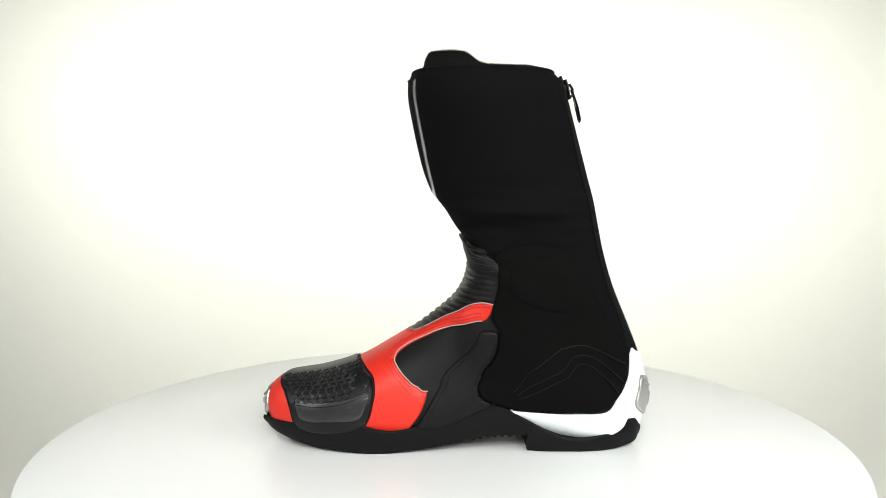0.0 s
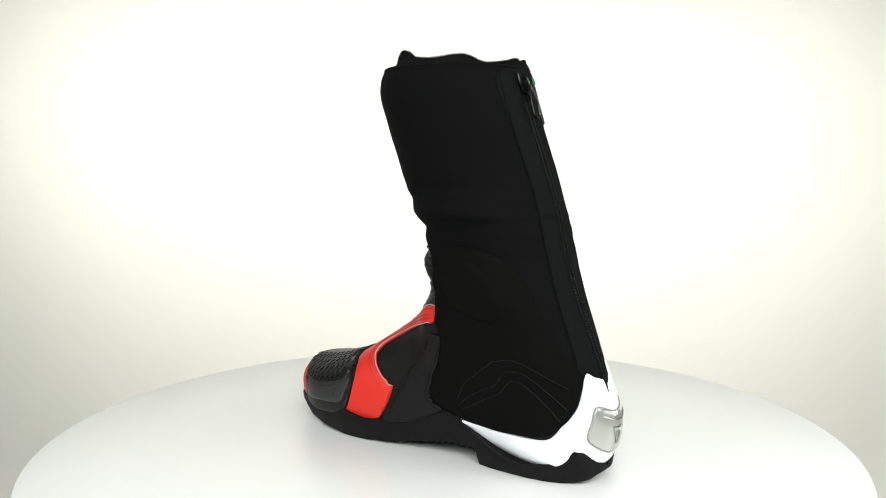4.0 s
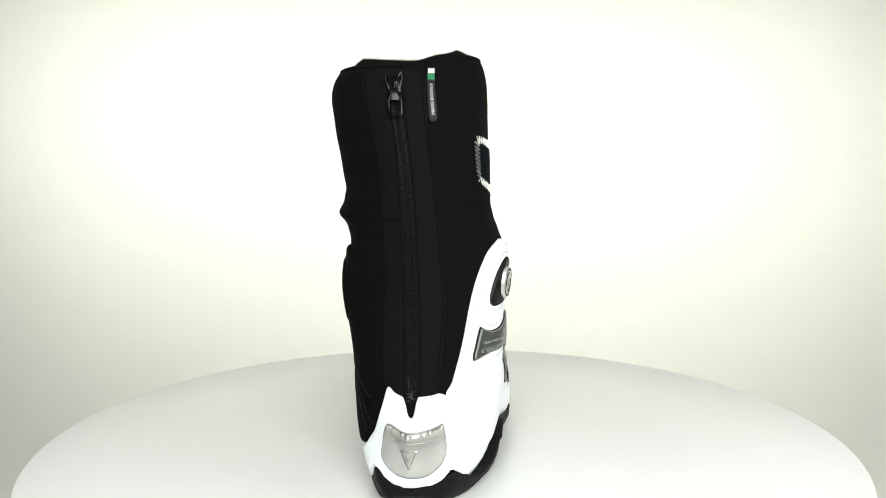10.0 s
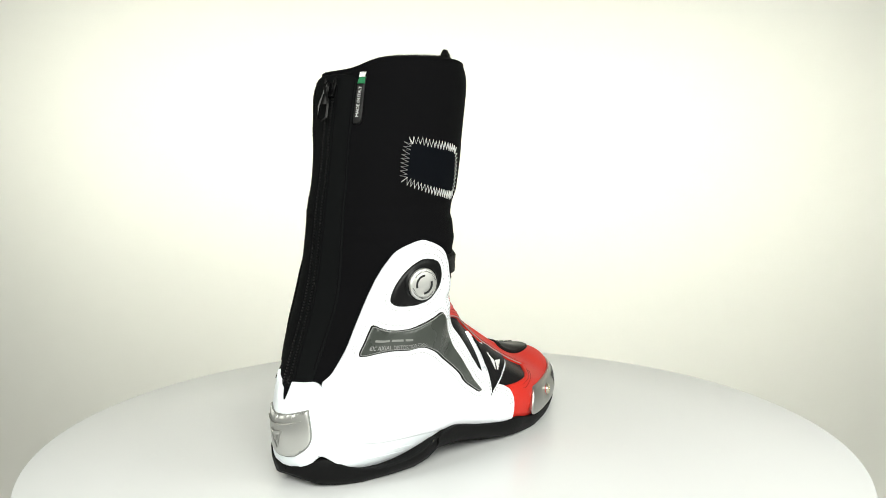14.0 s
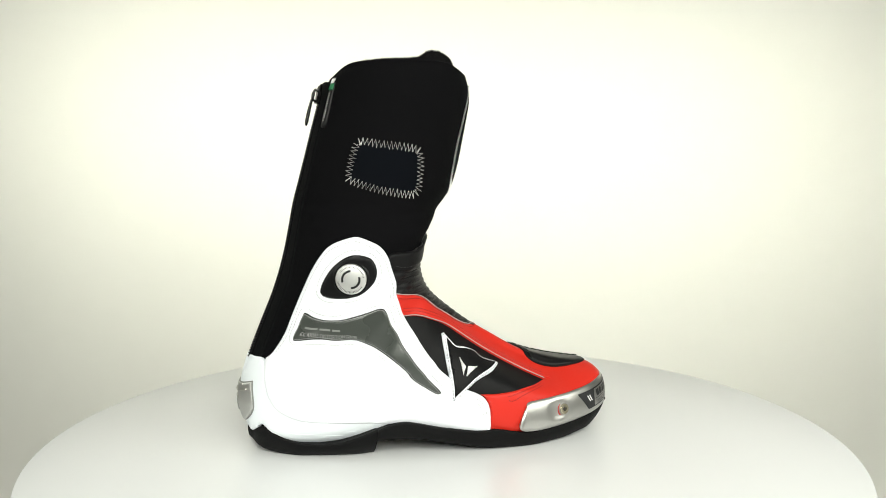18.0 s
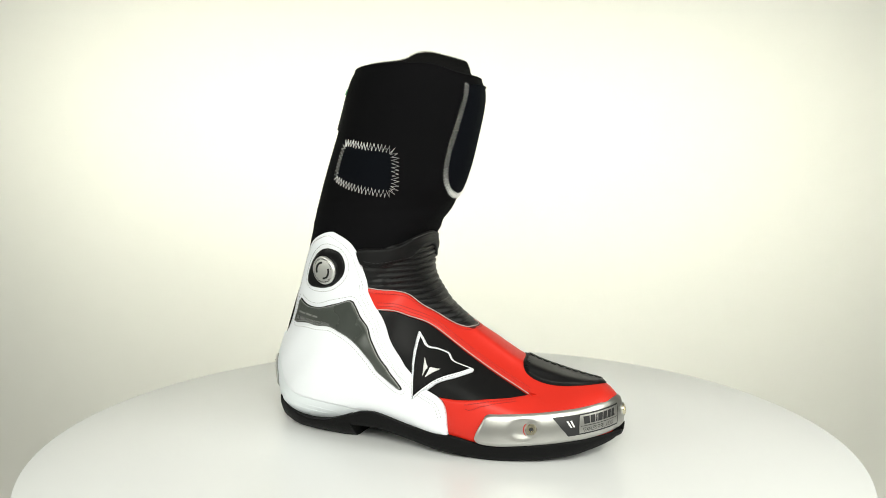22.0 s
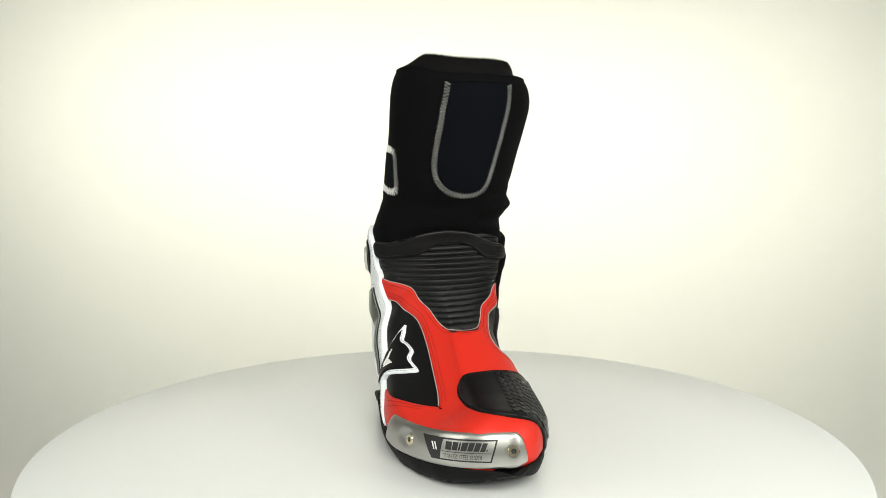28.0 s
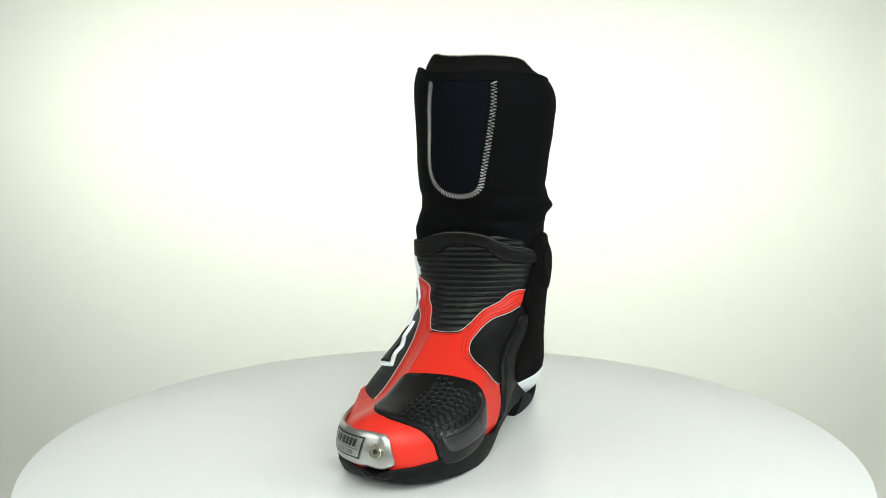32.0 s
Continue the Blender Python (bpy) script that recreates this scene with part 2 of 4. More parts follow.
def inside(poly, q):
    x, y = q[:, 0][:, None], q[:, 1][:, None]
    x0, y0 = poly[:, 0], poly[:, 1]
    x1, y1 = np.roll(x0, -1), np.roll(y0, -1)
    cross = ((y0 > y) != (y1 > y)) & (x < (x1 - x0) * (y - y0) / np.where(y1 == y0, 1e-9, y1 - y0) + x0)
    return cross.sum(1) % 2 == 1


SCALE = np.array((10.0, 1.0))


def ccw(pts):
    x, y = pts[:, 0], pts[:, 1]
    return pts if (x * np.roll(y, -1) - y * np.roll(x, -1)).sum() > 0 else pts[::-1]


def panel_mesh(pts, low, high, soft=1.5, step=3.0, bump=None, lift=None):
    """A sheet on the last inside the outline pts: its rim at low, its face at high (mm), with a rounded edge."""
    low, high, soft = low / 1000, high / 1000, soft / 1000
    edge3 = on_path(pts)
    mids = np.concatenate([edge3, (edge3 + np.roll(edge3, -1, 0)) / 2])
    tree = KDTree(len(mids))
    for i, p in enumerate(mids):
        tree.insert(p, i)
    tree.balance()
    near = lambda q: np.array([tree.find(p)[2] for p in on_path(q)]) if len(q) else np.zeros(0)
    sets = [pts]
    for f in (0.12, 0.4, 1.0):
        ring = shift(pts, soft * f)
        ring = ring[inside(pts, ring)]
        sets.append(ring[near(ring) > soft * f * 0.8])
    lo, hi = (pts * SCALE).min(0), (pts * SCALE).max(0)
    gx, gy = np.meshgrid(np.arange(lo[0] + step / 2, hi[0], step), np.arange(lo[1] + step / 2, hi[1], step))
    grid = np.stack([gx.ravel(), gy.ravel()], 1) / SCALE
    if len(grid):
        grid = grid[inside(pts, grid)]
    if len(grid):
        sets.append(grid[near(grid) > soft * 1.25])
    q = np.concatenate(sets)
    n = len(pts)
    co, _, faces, *_ = delaunay_2d_cdt([Vector(c) for c in q * SCALE], [], [list(range(n))], 1, 1e-5, False)
    q = np.array([(c[0], c[1]) for c in co]) / SCALE
    q3, nn, gap = on_path(q), last_frame(q[:, 0], q[:, 1])[2], near(q)
    bm = bmesh.new()
    vs = []
    for (u, a), p, m, g in zip(q, q3, nn, gap):
        f = min(g / soft, 1.0)
        f = 0.0 if g < 2e-5 else math.sqrt(max(0.0, 1 - (1 - f) ** 2))
        d = low + (high - low) * f
        if bump and f > 0:
            d += bump(u, a, p) * f
        if lift:
            d += lift(u, a, p)
        vs.append(bm.verts.new(p + d * m))
    mid = np.array([q[list(f)].mean(0) for f in faces])
    for f, good in zip(faces, inside(pts, mid)):
        if good and len(set(f)) == len(f):
            bm.faces.new([vs[i] for i in f])
    bmesh.ops.delete(bm, geom=[v for v in bm.verts if not v.link_faces], context="VERTS")
    bm.normal_update()
    return bm


def even(pts, gap, closed=True):
    """The path again, in even steps of about gap metres."""
    if closed:
        pts = np.concatenate([pts, pts[:1]])
    p3 = on_path(pts)
    d = np.concatenate([[0], np.cumsum(np.linalg.norm(np.diff(p3, axis=0), axis=1))])
    s = np.linspace(0, d[-1], max(6, round(d[-1] / gap)) + 1)
    out = np.stack([np.interp(s, d, pts[:, 0]), np.interp(s, d, pts[:, 1])], 1)
    return out[:-1] if closed else out


def outline(text, k=8, gap=0.0013):
    return ccw(even(spline(coords(text), k), gap))


def panel(name, text, mat, low, high, label="", soft=1.5, step=3.0, bump=None, parent=None, k=8, lift=None):
    pts = outline(text) if isinstance(text, str) else ccw(even(text, 0.0013))
    return part(name, panel_mesh(pts, low, high, soft, step, bump, lift), mat, parent or boot, label)


def tube(bm, line, r, sides=6, closed=False, flat=1.0):
    """Adds a tube round a line of 3D points to bm."""
    line = [np.array(p) for p in line]
    n, rings, up = len(line), [], None
    for i, p in enumerate(line):
        t = line[(i + 1) % n] - line[i - 1] if closed or 0 < i < n - 1 else (line[1] - line[0] if i == 0 else line[-1] - line[-2])
        t = t / (np.linalg.norm(t) + 1e-12)
        if up is None:
            up = np.cross(t, (0.3, 0.2, 0.93))
        up = up - t * np.dot(up, t)
        up = up / (np.linalg.norm(up) + 1e-12)
        w = np.cross(t, up)
        rings.append([bm.verts.new(p + r * (math.cos(2 * math.pi * k / sides) * up + flat * math.sin(2 * math.pi * k / sides) * w)) for k in range(sides)])
    pairs = list(zip(rings, rings[1:])) + ([(rings[-1], rings[0])] if closed else [])
    for a, b in pairs:
        for k in range(sides):
            bm.faces.new((a[k], b[k], b[(k + 1) % sides], a[(k + 1) % sides]))
    if not closed:
        bm.faces.new(rings[0])
        bm.faces.new(list(reversed(rings[-1])))


def resample(line, gap):
    """Even steps of gap metres along a 3D line given with its (u, a) path; returns the path."""
    p3 = on_path(line)
    d = np.concatenate([[0], np.cumsum(np.linalg.norm(np.diff(p3, axis=0), axis=1))])
    s = np.arange(0, d[-1], gap)
    return np.stack([np.interp(s, d, line[:, 0]), np.interp(s, d, line[:, 1])], 1)


def cord(name, path, d, r, mat, label="", closed=False, parent=None):
    bm = bmesh.new()
    tube(bm, list(on_path(path, d / 1000)), r / 1000, 6, closed)
    bmesh.ops.recalc_face_normals(bm, faces=bm.faces)
    return part(name, bm, mat, parent or boot, label)


def stitches(name, path, d, mat, long=2.2, gap=1.0, r=0.3, label="", parent=None, lift=None):
    """A row of short thread dashes along a path on the last."""
    bm = bmesh.new()
    pts = resample(path, (long + gap) / 1000 / 4)
    keep = long / (long + gap) * 4
    base = d
    for i in range(0, len(pts) - 4, 4):
        d = base + (1000 * lift(*pts[i], None) if lift else 0)
        a, b = on_last(*pts[i], d / 1000 - 0.0001), on_last(*(pts[i] + (pts[i + 4] - pts[i]) * keep / 4), d / 1000 - 0.0001)
        m = on_last(*(pts[i] + (pts[i + 4] - pts[i]) * keep / 8), d / 1000 + r / 2500)
        tube(bm, [a, m, b], r / 1000, 4)
    bmesh.ops.recalc_face_normals(bm, faces=bm.faces)
    return tagged(part(name, bm, mat, parent or boot, label), kind="stuff")


def zigzag(name, path, d, width, pitch, mat, label="", closed=False):
    """A zigzag of thread across a path on the last."""
    pts = resample(path, pitch / 2000)
    left, right = shift(pts, width / 2000, False), shift(pts, -width / 2000, False)
    rng = random.Random(5)
    line = []
    for i in range(len(pts)):
        q = (left if i % 2 else right)[i]
        line.append(on_last(q[0] + rng.uniform(-0.012, 0.012), q[1] + rng.uniform(-0.25, 0.25), d / 1000 - 0.0042 * max(0.0, (q[0] - 24.1) / 0.9) ** 2))
    bm = bmesh.new()
    tube(bm, line, 0.00036, 5)
    bmesh.ops.recalc_face_normals(bm, faces=bm.faces)
    return part(name, bm, mat, boot, label)


def lettering(body, place, extrude=0.0):
    """Built-in letters of unit height, laid out by place(x, y) -> 3D point; x starts at 0."""
    cu = bpy.data.curves.new("letters", "FONT")
    cu.body, cu.size, cu.resolution_u = body, 1.0, 3
    ob = new("letters", cu)
    dg = bpy.context.evaluated_depsgraph_get()
    me = ob.evaluated_get(dg).to_mesh()
    bm = bmesh.new()
    bm.from_mesh(me)
    ob.evaluated_get(dg).to_mesh_clear()
    bpy.data.objects.remove(ob)
    bpy.data.curves.remove(cu)
    wide = max(v.co.x for v in bm.verts)
    for v in bm.verts:
        v.co = place(v.co.x / wide, v.co.y / 0.72)
    return bm


def quad_strip(place, x0, x1, y0, y1, n=8):
    """A thin printed bar between x0 and x1 of a place(x, y) map."""
    bm = bmesh.new()
    a = [bm.verts.new(place(x0 + (x1 - x0) * i / n, y0)) for i in range(n + 1)]
    b = [bm.verts.new(place(x0 + (x1 - x0) * i / n, y1)) for i in range(n + 1)]
    for i in range(n):
        bm.faces.new((a[i], a[i + 1], b[i + 1], b[i]))
    return bm


# ---- the boot ----
boot = new("racing_boot")
tagged(boot, "tall black, red and white racing boot on the turntable", "boot")


def loft(u0, u1, step, da=4, d=0.0, bump=None):
    bm = bmesh.new()
    rows, nu = [], max(2, round((u1 - u0) / step))
    for i in range(nu + 1):
        u = u0 + (u1 - u0) * i / nu
        angles = np.arange(-180, 180, da)
        lift = np.array([d + (bump(u, a) if bump else 0) for a in angles])
        rows.append([bm.verts.new(p) for p in on_last(np.full(len(angles), u), angles, lift)])
    n = len(rows[0])
    for r, q in zip(rows, rows[1:]):
        for k in range(n):
            bm.faces.new((r[k], r[(k + 1) % n], q[(k + 1) % n], q[k]))
    return bm, rows


bm, rows = loft(0, 17.2, 0.2)
bm.faces.new(list(reversed(rows[0])))
bmesh.ops.recalc_face_normals(bm, faces=bm.faces)
part("foot_upper", bm, M["leather"], boot, "smooth black leather foot upper")


def rim_in(u):
    """How far the shaft's mouth closes in, metres."""
    return 0.0042 * max(0.0, (u - 24.1) / 0.9) ** 2


def rim_up(u, a):
    """The mouth stands higher on the lateral side."""
    a = (a + 360) % 360
    g = 1 / (1 + math.exp((45 - a) / 8)) / (1 + math.exp((a - 160) / 6))
    return 0.0085 * g * max(0.0, (u - 22.5) / 2.5) ** 2


def folds(u, a):
    """Soft creases of the stretch cloth, deepest above the ankle."""
    p = last_point(u, a) * 1000
    n1 = noise.noise(Vector((p[0] * 0.02, p[1] * 0.02, p[2] * 0.055)))
    n2 = noise.noise(Vector((p[0] * 0.03 + 7, p[1] * 0.03, p[2] * 0.11)))
    k = math.exp(-((p[2] - 180) / 20) ** 2)
    fade = min(1.0, max(0.0, (NU - u) / 1.2))
    side = 1 / (1 + math.exp((a + 15) / 6)) / (1 + math.exp((-122 - a) / 4))
    roll = (0.0034 * math.exp(-((p[2] - 182 - 0.03 * p[0]) / 5.5) ** 2) - 0.001 * math.exp(-((p[2] - 171 - 0.03 * p[0]) / 3.5) ** 2)) * side
    return (0.0006 * n1 + (0.0012 * n2 - 0.0006 * math.cos(p[2] * 0.55 + p[0] * 0.04)) * k * (0.4 + 0.6 * (a < -20))) * fade + roll - rim_in(u)


bm, rows = loft(14.5, NU, 0.12, 3, 0.0005, folds)
for i, r in enumerate(rows):
    for k, v in enumerate(r):
        v.co.z += rim_up(14.5 + (NU - 14.5) * i / (len(rows) - 1), -180 + 3 * k)
top = rows[-1]
# the cut edge of the shaft: rolled over and down on the inside
for off, dz in ((0.0005, 0.0018), (-0.0012, 0.0028), (-0.003, 0.0022), (-0.0042, 0.0), (-0.005, -0.004)):
    ring = []
    for k, v in enumerate(top):
        a = -180 + 3 * k
        q = on_last(NU, a, off - rim_in(NU))
        ring.append(bm.verts.new((q[0], q[1], rows[-1][k].co.z + dz)))
    if off == 0.0005:
        prev = top
    for k in range(len(ring)):
        bm.faces.new((prev[k], prev[(k + 1) % len(ring)], ring[(k + 1) % len(ring)], ring[k]))
    prev = ring
bmesh.ops.recalc_face_normals(bm, faces=bm.faces)
part("shaft", bm, M["neoprene"], boot, "matt black stretch neoprene shaft")


def collar():
    """The fleece lining that stands out of the shaft, highest at the front."""
    bm = bmesh.new()
    rng = random.Random(3)
    prev = None
    for off, lift, f, down in ((-3, 0, 0, 1.6), (-4.4, -4, 0, 0), (-4.6, 2, 0.45, 0), (-5.4, 0, 0.8, 0), (-7.2, 0, 1.0, 0), (-9.5, 0, 0.96, 0), (-11.5, -2, 0.7, 0), (-12.5, -8, 0.3, 0), (-12, 0, 0, 2), (-11, 0, 0, 5), (-11, 0, 0, 8)):
        ring = []
        for k in range(120):
            a = -180 + 3 * k
            front = 1 / (1 + math.exp((abs(a + 2) - 79) / 4))
            q = on_last(NU - down, a, (off - 5 * front * (f > 0)) / 1000 - rim_in(NU))
            h = (4.0 + 9.3 * front) * f + rng.uniform(-0.25, 0.25) * (f > 0)
            ring.append(bm.verts.new((q[0], q[1], q[2] + (lift + h) / 1000 + rim_up(NU - down, a) * (1 - 0.4 * front * f))))
        if prev:
            for k in range(120):
                bm.faces.new((prev[k], prev[(k + 1) % 120], ring[(k + 1) % 120], ring[k]))
        prev = ring
    bm.faces.new(prev)
    bmesh.ops.recalc_face_normals(bm, faces=bm.faces)
    return bm


part("lining", collar(), M["fuzz"], boot, "black fleece lining that stands above the shaft")


# fine pile on the lining's crest
def pile():
    bm = bmesh.new()
    rng = random.Random(8)
    for _ in range(7000):
        a = rng.uniform(-180, 180)
        off = rng.uniform(-10.5, -4.4)
        front = 1 / (1 + math.exp((abs(a + 2) - 79) / 4))
        q = on_last(NU, a, (off - 5 * front) / 1000 - rim_in(NU))
        f = 1 - ((off + 8) / 4.2) ** 2 * 0.6
        z = q[2] + (4.0 + 9.3 * front) * f / 1000 + rim_up(NU, a) * (1 - 0.4 * front * f)
        h = rng.uniform(0.0008, 0.0022)
        dx, dy = rng.uniform(-0.0006, 0.0006), rng.uniform(-0.0006, 0.0006)
        v = [bm.verts.new((q[0] - 0.0002, q[1], z - 0.0016)), bm.verts.new((q[0] + 0.0002, q[1], z - 0.0016)), bm.verts.new((q[0], q[1] + 0.0003, z - 0.0016)), bm.verts.new((q[0] + dx, q[1] + dy, z + h))]
        for i, j in ((0, 1), (1, 2), (2, 0)):
            bm.faces.new((v[i], v[j], v[3]))
    return bm


tagged(part("pile", pile(), M["fuzz"], boot, "short black pile of the lining"), kind="stuff")

# front panel and side panel of darker cloth with zigzag seams
U_SEAM = spline(coords("24.7,25 23.7,29.5 22.55,33 21.7,30 21.1,20 20.82,8 20.8,-4 21.15,-16 21.95,-21 22.95,-24 23.9,-26 24.7,-27.3"), 6, False)
panel("front_panel", ccw(np.concatenate([U_SEAM, coords("24.75,0")])), M["patch"], 0.2, 1.1, "navy black cloth front panel", soft=1.0, bump=lambda u, a, p: -rim_in(u))
zigzag("zigzag_seam", U_SEAM, 1.3, 4.3, 2.5, M["thread"], "pale grey zigzag stitching")
S_SEAM = spline(coords("22.68,120 22.62,103 22.58,82 22.4,74 21.7,70.5 20.95,68 20.72,73 20.9,99 21.2,117 21.38,121.5 22.45,123"), 6)
panel("side_panel", ccw(S_SEAM), M["patch"], 0.2, 1.1, "navy black cloth side panel", soft=1.0)
zigzag("zigzag_seam", np.concatenate([S_SEAM, S_SEAM[:1]]), 1.3, 5.4, 2.95, M["thread"], "pale grey zigzag stitching")


# ---- bellows over the instep ----
def ridges(u, a, p):
    z = p[2] * 1000
    pitch = 3.9 if z < 118 else 4.4
    ph = (z - 118 + 0.6 * math.sin(a * 0.06)) / pitch + 0.08 * noise.noise(Vector((p[1] * 60, z * 0.05, 0)))
    return 0.0016 * (abs(math.cos(math.pi * ph)) ** 0.8) - 0.0004


BELLOWS_LATERAL = coords("7.45,4 7.7,18 8.2,29 9.3,34 10.5,38 11.9,48 13.6,64 15,68 16.6,72")
BELLOWS_MEDIAL = coords("7.45,-6 7.7,-27 8.4,-37 9.4,-41 10.4,-46 12.2,-62 14.2,-60 15.6,-57 16.6,-50")


def bellows_mesh(n=230, m=72):
    """A pleated sheet over the instep; its edges lie under the panels round it."""
    bm, rows = bmesh.new(), []
    for i in range(n + 1):
        u = 7.45 + 9.15 * i / n
        a0, a1 = np.interp(u, BELLOWS_MEDIAL[:, 0], BELLOWS_MEDIAL[:, 1]), np.interp(u, BELLOWS_LATERAL[:, 0], BELLOWS_LATERAL[:, 1])
        a = a0 + (a1 - a0) * np.arange(m + 1) / m
        uu = np.full(m + 1, u)
        flat = last_point(uu, a)
        fade = np.clip((np.minimum(np.arange(m + 1), m - np.arange(m + 1)) - 3) / 7, 0, 1)
        d = 0.0004 + (0.0006 + np.array([ridges(u, b, p) for b, p in zip(a, flat)])) * fade
        rows.append([bm.verts.new(p) for p in on_last(uu, a, d)])
    for r, q in zip(rows, rows[1:]):
        for k in range(m):
            bm.faces.new((r[k], r[k + 1], q[k + 1], q[k]))
    bmesh.ops.recalc_face_normals(bm, faces=bm.faces)
    return bm


part("bellows", bellows_mesh(), M["bellows"], boot, "ribbed black soft leather bellows over the instep")
BAND = "16.1,-56 15.35,-28 16.5,-13 17.03,1 17.03,12 16.7,26 16.4,40 17.25,73 16.2,67 15,48 14.5,34 14.04,21 14.97,9 15.11,1 14.65,-7 13.2,-22 14.7,-53"
panel("ankle_band", BAND, M["leather"], 0.6, 3.4, "curved black leather band above the bellows", soft=1.4, step=2.0)
cord("piping", spline(coords("16,-54 15.35,-28 16.5,-13 17.03,1 17.03,12 16.7,26"), 5, False), 2.9, 0.35, M["dim_edge"], "thin grey raw leather edge")
stitches("seam_thread", spline(coords("15.05,-52 13.6,-23 14.95,-8 15.4,1 15.25,9 14.35,21 14.85,34 15.35,48 16.45,67"), 6, False), 3.45, M["dark_thread"], 2.0, 1.0, 0.25)

for line in ("15.75,-53 15.1,-30 15.3,-24", "15.35,-53 14.75,-32 14.7,-26"):
    stitches("seam_thread", spline(coords(line), 6, False), 3.45, M["dark_thread"], 1.6, 0.8, 0.3)

# ---- red leather vamp ----
RED_TOP = "13.75,60 13.72,56.5 11.9,39.5 10.6,31 9.47,28.5 8.55,25 8.05,18 7.84,9 7.75,-2 7.8,-11 8,-20 8.55,-28.5 9.39,-33 10.39,-36.5 11.37,-45.5 12.01,-55 12.01,-55"
RED_TOE = "10.75,-57.5 10.26,-53.5 9.1,-48.5 8.4,-43 7.73,-38 7.3,-40 7.17,-48 7.2,-57 7.35,-70 7.52,-80.5 7.7,-87.5 7.9,-90 8.1,-91 8.08,-91 7.96,-98 7.71,-112 7.4,-126 6.5,-132 5,-135 3,-138 1.5,-140 0.5,-140 0.35,-60 0.3,0 0.35,60 0.5,140 1.5,140 3,140 5,140 6.5,142"
RED_SIDE = "7.5,142 7.67,134 7.74,108 7.87,99 8.01,97 8.01,97 7.24,90 6.52,71 5.66,49.5 5.66,49.5 6.1,45.5 6.83,42.5 7.58,40.5 8.37,39.5 9.2,41 10.33,46 11.66,56"
panel("vamp", " ".join((RED_TOP, RED_TOE, RED_SIDE)), M["red"], -0.4, 2.2, "bright red grained leather vamp", soft=1.6, step=2.5, k=3)
IN_L = spline(coords("11.66,56 10.33,46 9.2,41 8.37,39.5 7.58,40.5 6.83,42.5 6.1,45.5 5.66,49.5"), 6, False)
IN_M = spline(coords("10.6,-56.5 10.26,-53.5 9.1,-48.5 8.4,-43 7.73,-38 7.3,-40 7.17,-48 7.2,-57 7.35,-70 7.52,-80.5 7.7,-87.5 7.9,-90 8.1,-91"), 6, False)
BEL_L = spline(coords("13.72,56.5 11.9,39.5 10.6,31 9.47,28.5 8.55,25 8.05,18 7.84,9 7.75,-2 7.8,-11 8,-20 8.55,-28.5 9.39,-33 10.39,-36.5 11.37,-45.5 12.01,-55"), 6, False)
for seam in (IN_L, IN_M, BEL_L):
    cord("piping", seam, 1.9, 0.38, M["piping"], "pale grey piping along the red leather")
stitches("seam_thread", shift(IN_L, 0.003, False), 2.2, M["red_thread"], 1.5, 0.8, 0.36, "dark red stitching")
stitches("seam_thread", shift(IN_L, 0.0055, False), 2.2, M["red_thread"], 1.5, 0.8, 0.36, "dark red stitching")
stitches("seam_thread", shift(IN_M[:-10], -0.003, False), 2.2, M["red_thread"], 1.5, 0.8, 0.36, "dark red stitching")
stitches("seam_thread", shift(IN_M[:-10], -0.0055, False), 2.2, M["red_thread"], 1.5, 0.8, 0.36, "dark red stitching")
stitches("seam_thread", shift(BEL_L, -0.003, False), 2.2, M["red_thread"], 1.5, 0.8, 0.36, "dark red stitching")
LOW_L = spline(coords("7.3,91 6.9,81 6.52,71 6,57.5"), 8, False)
stitches("seam_thread", shift(LOW_L, -0.003, False), 2.2, M["red_thread"], 1.5, 0.8, 0.36, "dark red stitching")
stitches("seam_thread", shift(LOW_L, -0.0055, False), 2.2, M["red_thread"], 1.5, 0.8, 0.36, "dark red stitching")

# ---- white shell, heel cup, and what sits on them ----
SHELL = """18.5,106 18.3,121 17.97,127.5 17.5,131.5 16.85,133 16.06,132.5 15.44,132.5 14.94,137 14.79,143 14.39,141.5 13.52,138.5 12.75,134.5 12.03,127 11.08,122 10.27,122 9.51,128 9,138 8.5,144 7.95,142 7.67,133 7.67,131
7.73,108 7.87,99.5 8.1,96.5 8.45,95 9.03,87 9.36,79 9.99,67.5 10.65,59.5 11.79,55 13.08,54.5 14.91,58 16.38,67 17.43,78 18,87 18.39,98"""
shell = panel("ankle_shell", SHELL, M["white"], -0.2, 4.0, "white coated leather ankle shell", soft=1.8, step=2.5, k=3)
HEEL = """14.7,143 14.88,147 15,153 15.13,167 15.12,170.5 14.88,173.3 14.7,175.8 14.67,178.5 14.7,181 14.88,183.7 15.13,186 15.17,190 15.17,199 15.16,208 14.42,218 13.6,226 13.1,231 12.4,239 11.6,244 10.9,246 9.8,246 9.8,240 9.95,226 10.3,206 10.66,202 11.1,207
11.6,217 12.32,222 12.42,213 12.44,198 12.36,186 12.36,172 12.4,160 12.46,150 11.97,147 11.35,150 10.85,151 10.35,145 9.99,138.5 9.75,132 9.49,127 10.27,118.5 11.08,119 12.03,124 12.75,132.5 13.52,137 14.39,140"""
heel_cup = panel("heel_cup", HEEL, M["white_plastic"], -0.4, 3.1, "white moulded plastic heel cup", soft=1.4, step=2.5, k=3)
SH = outline(SHELL)
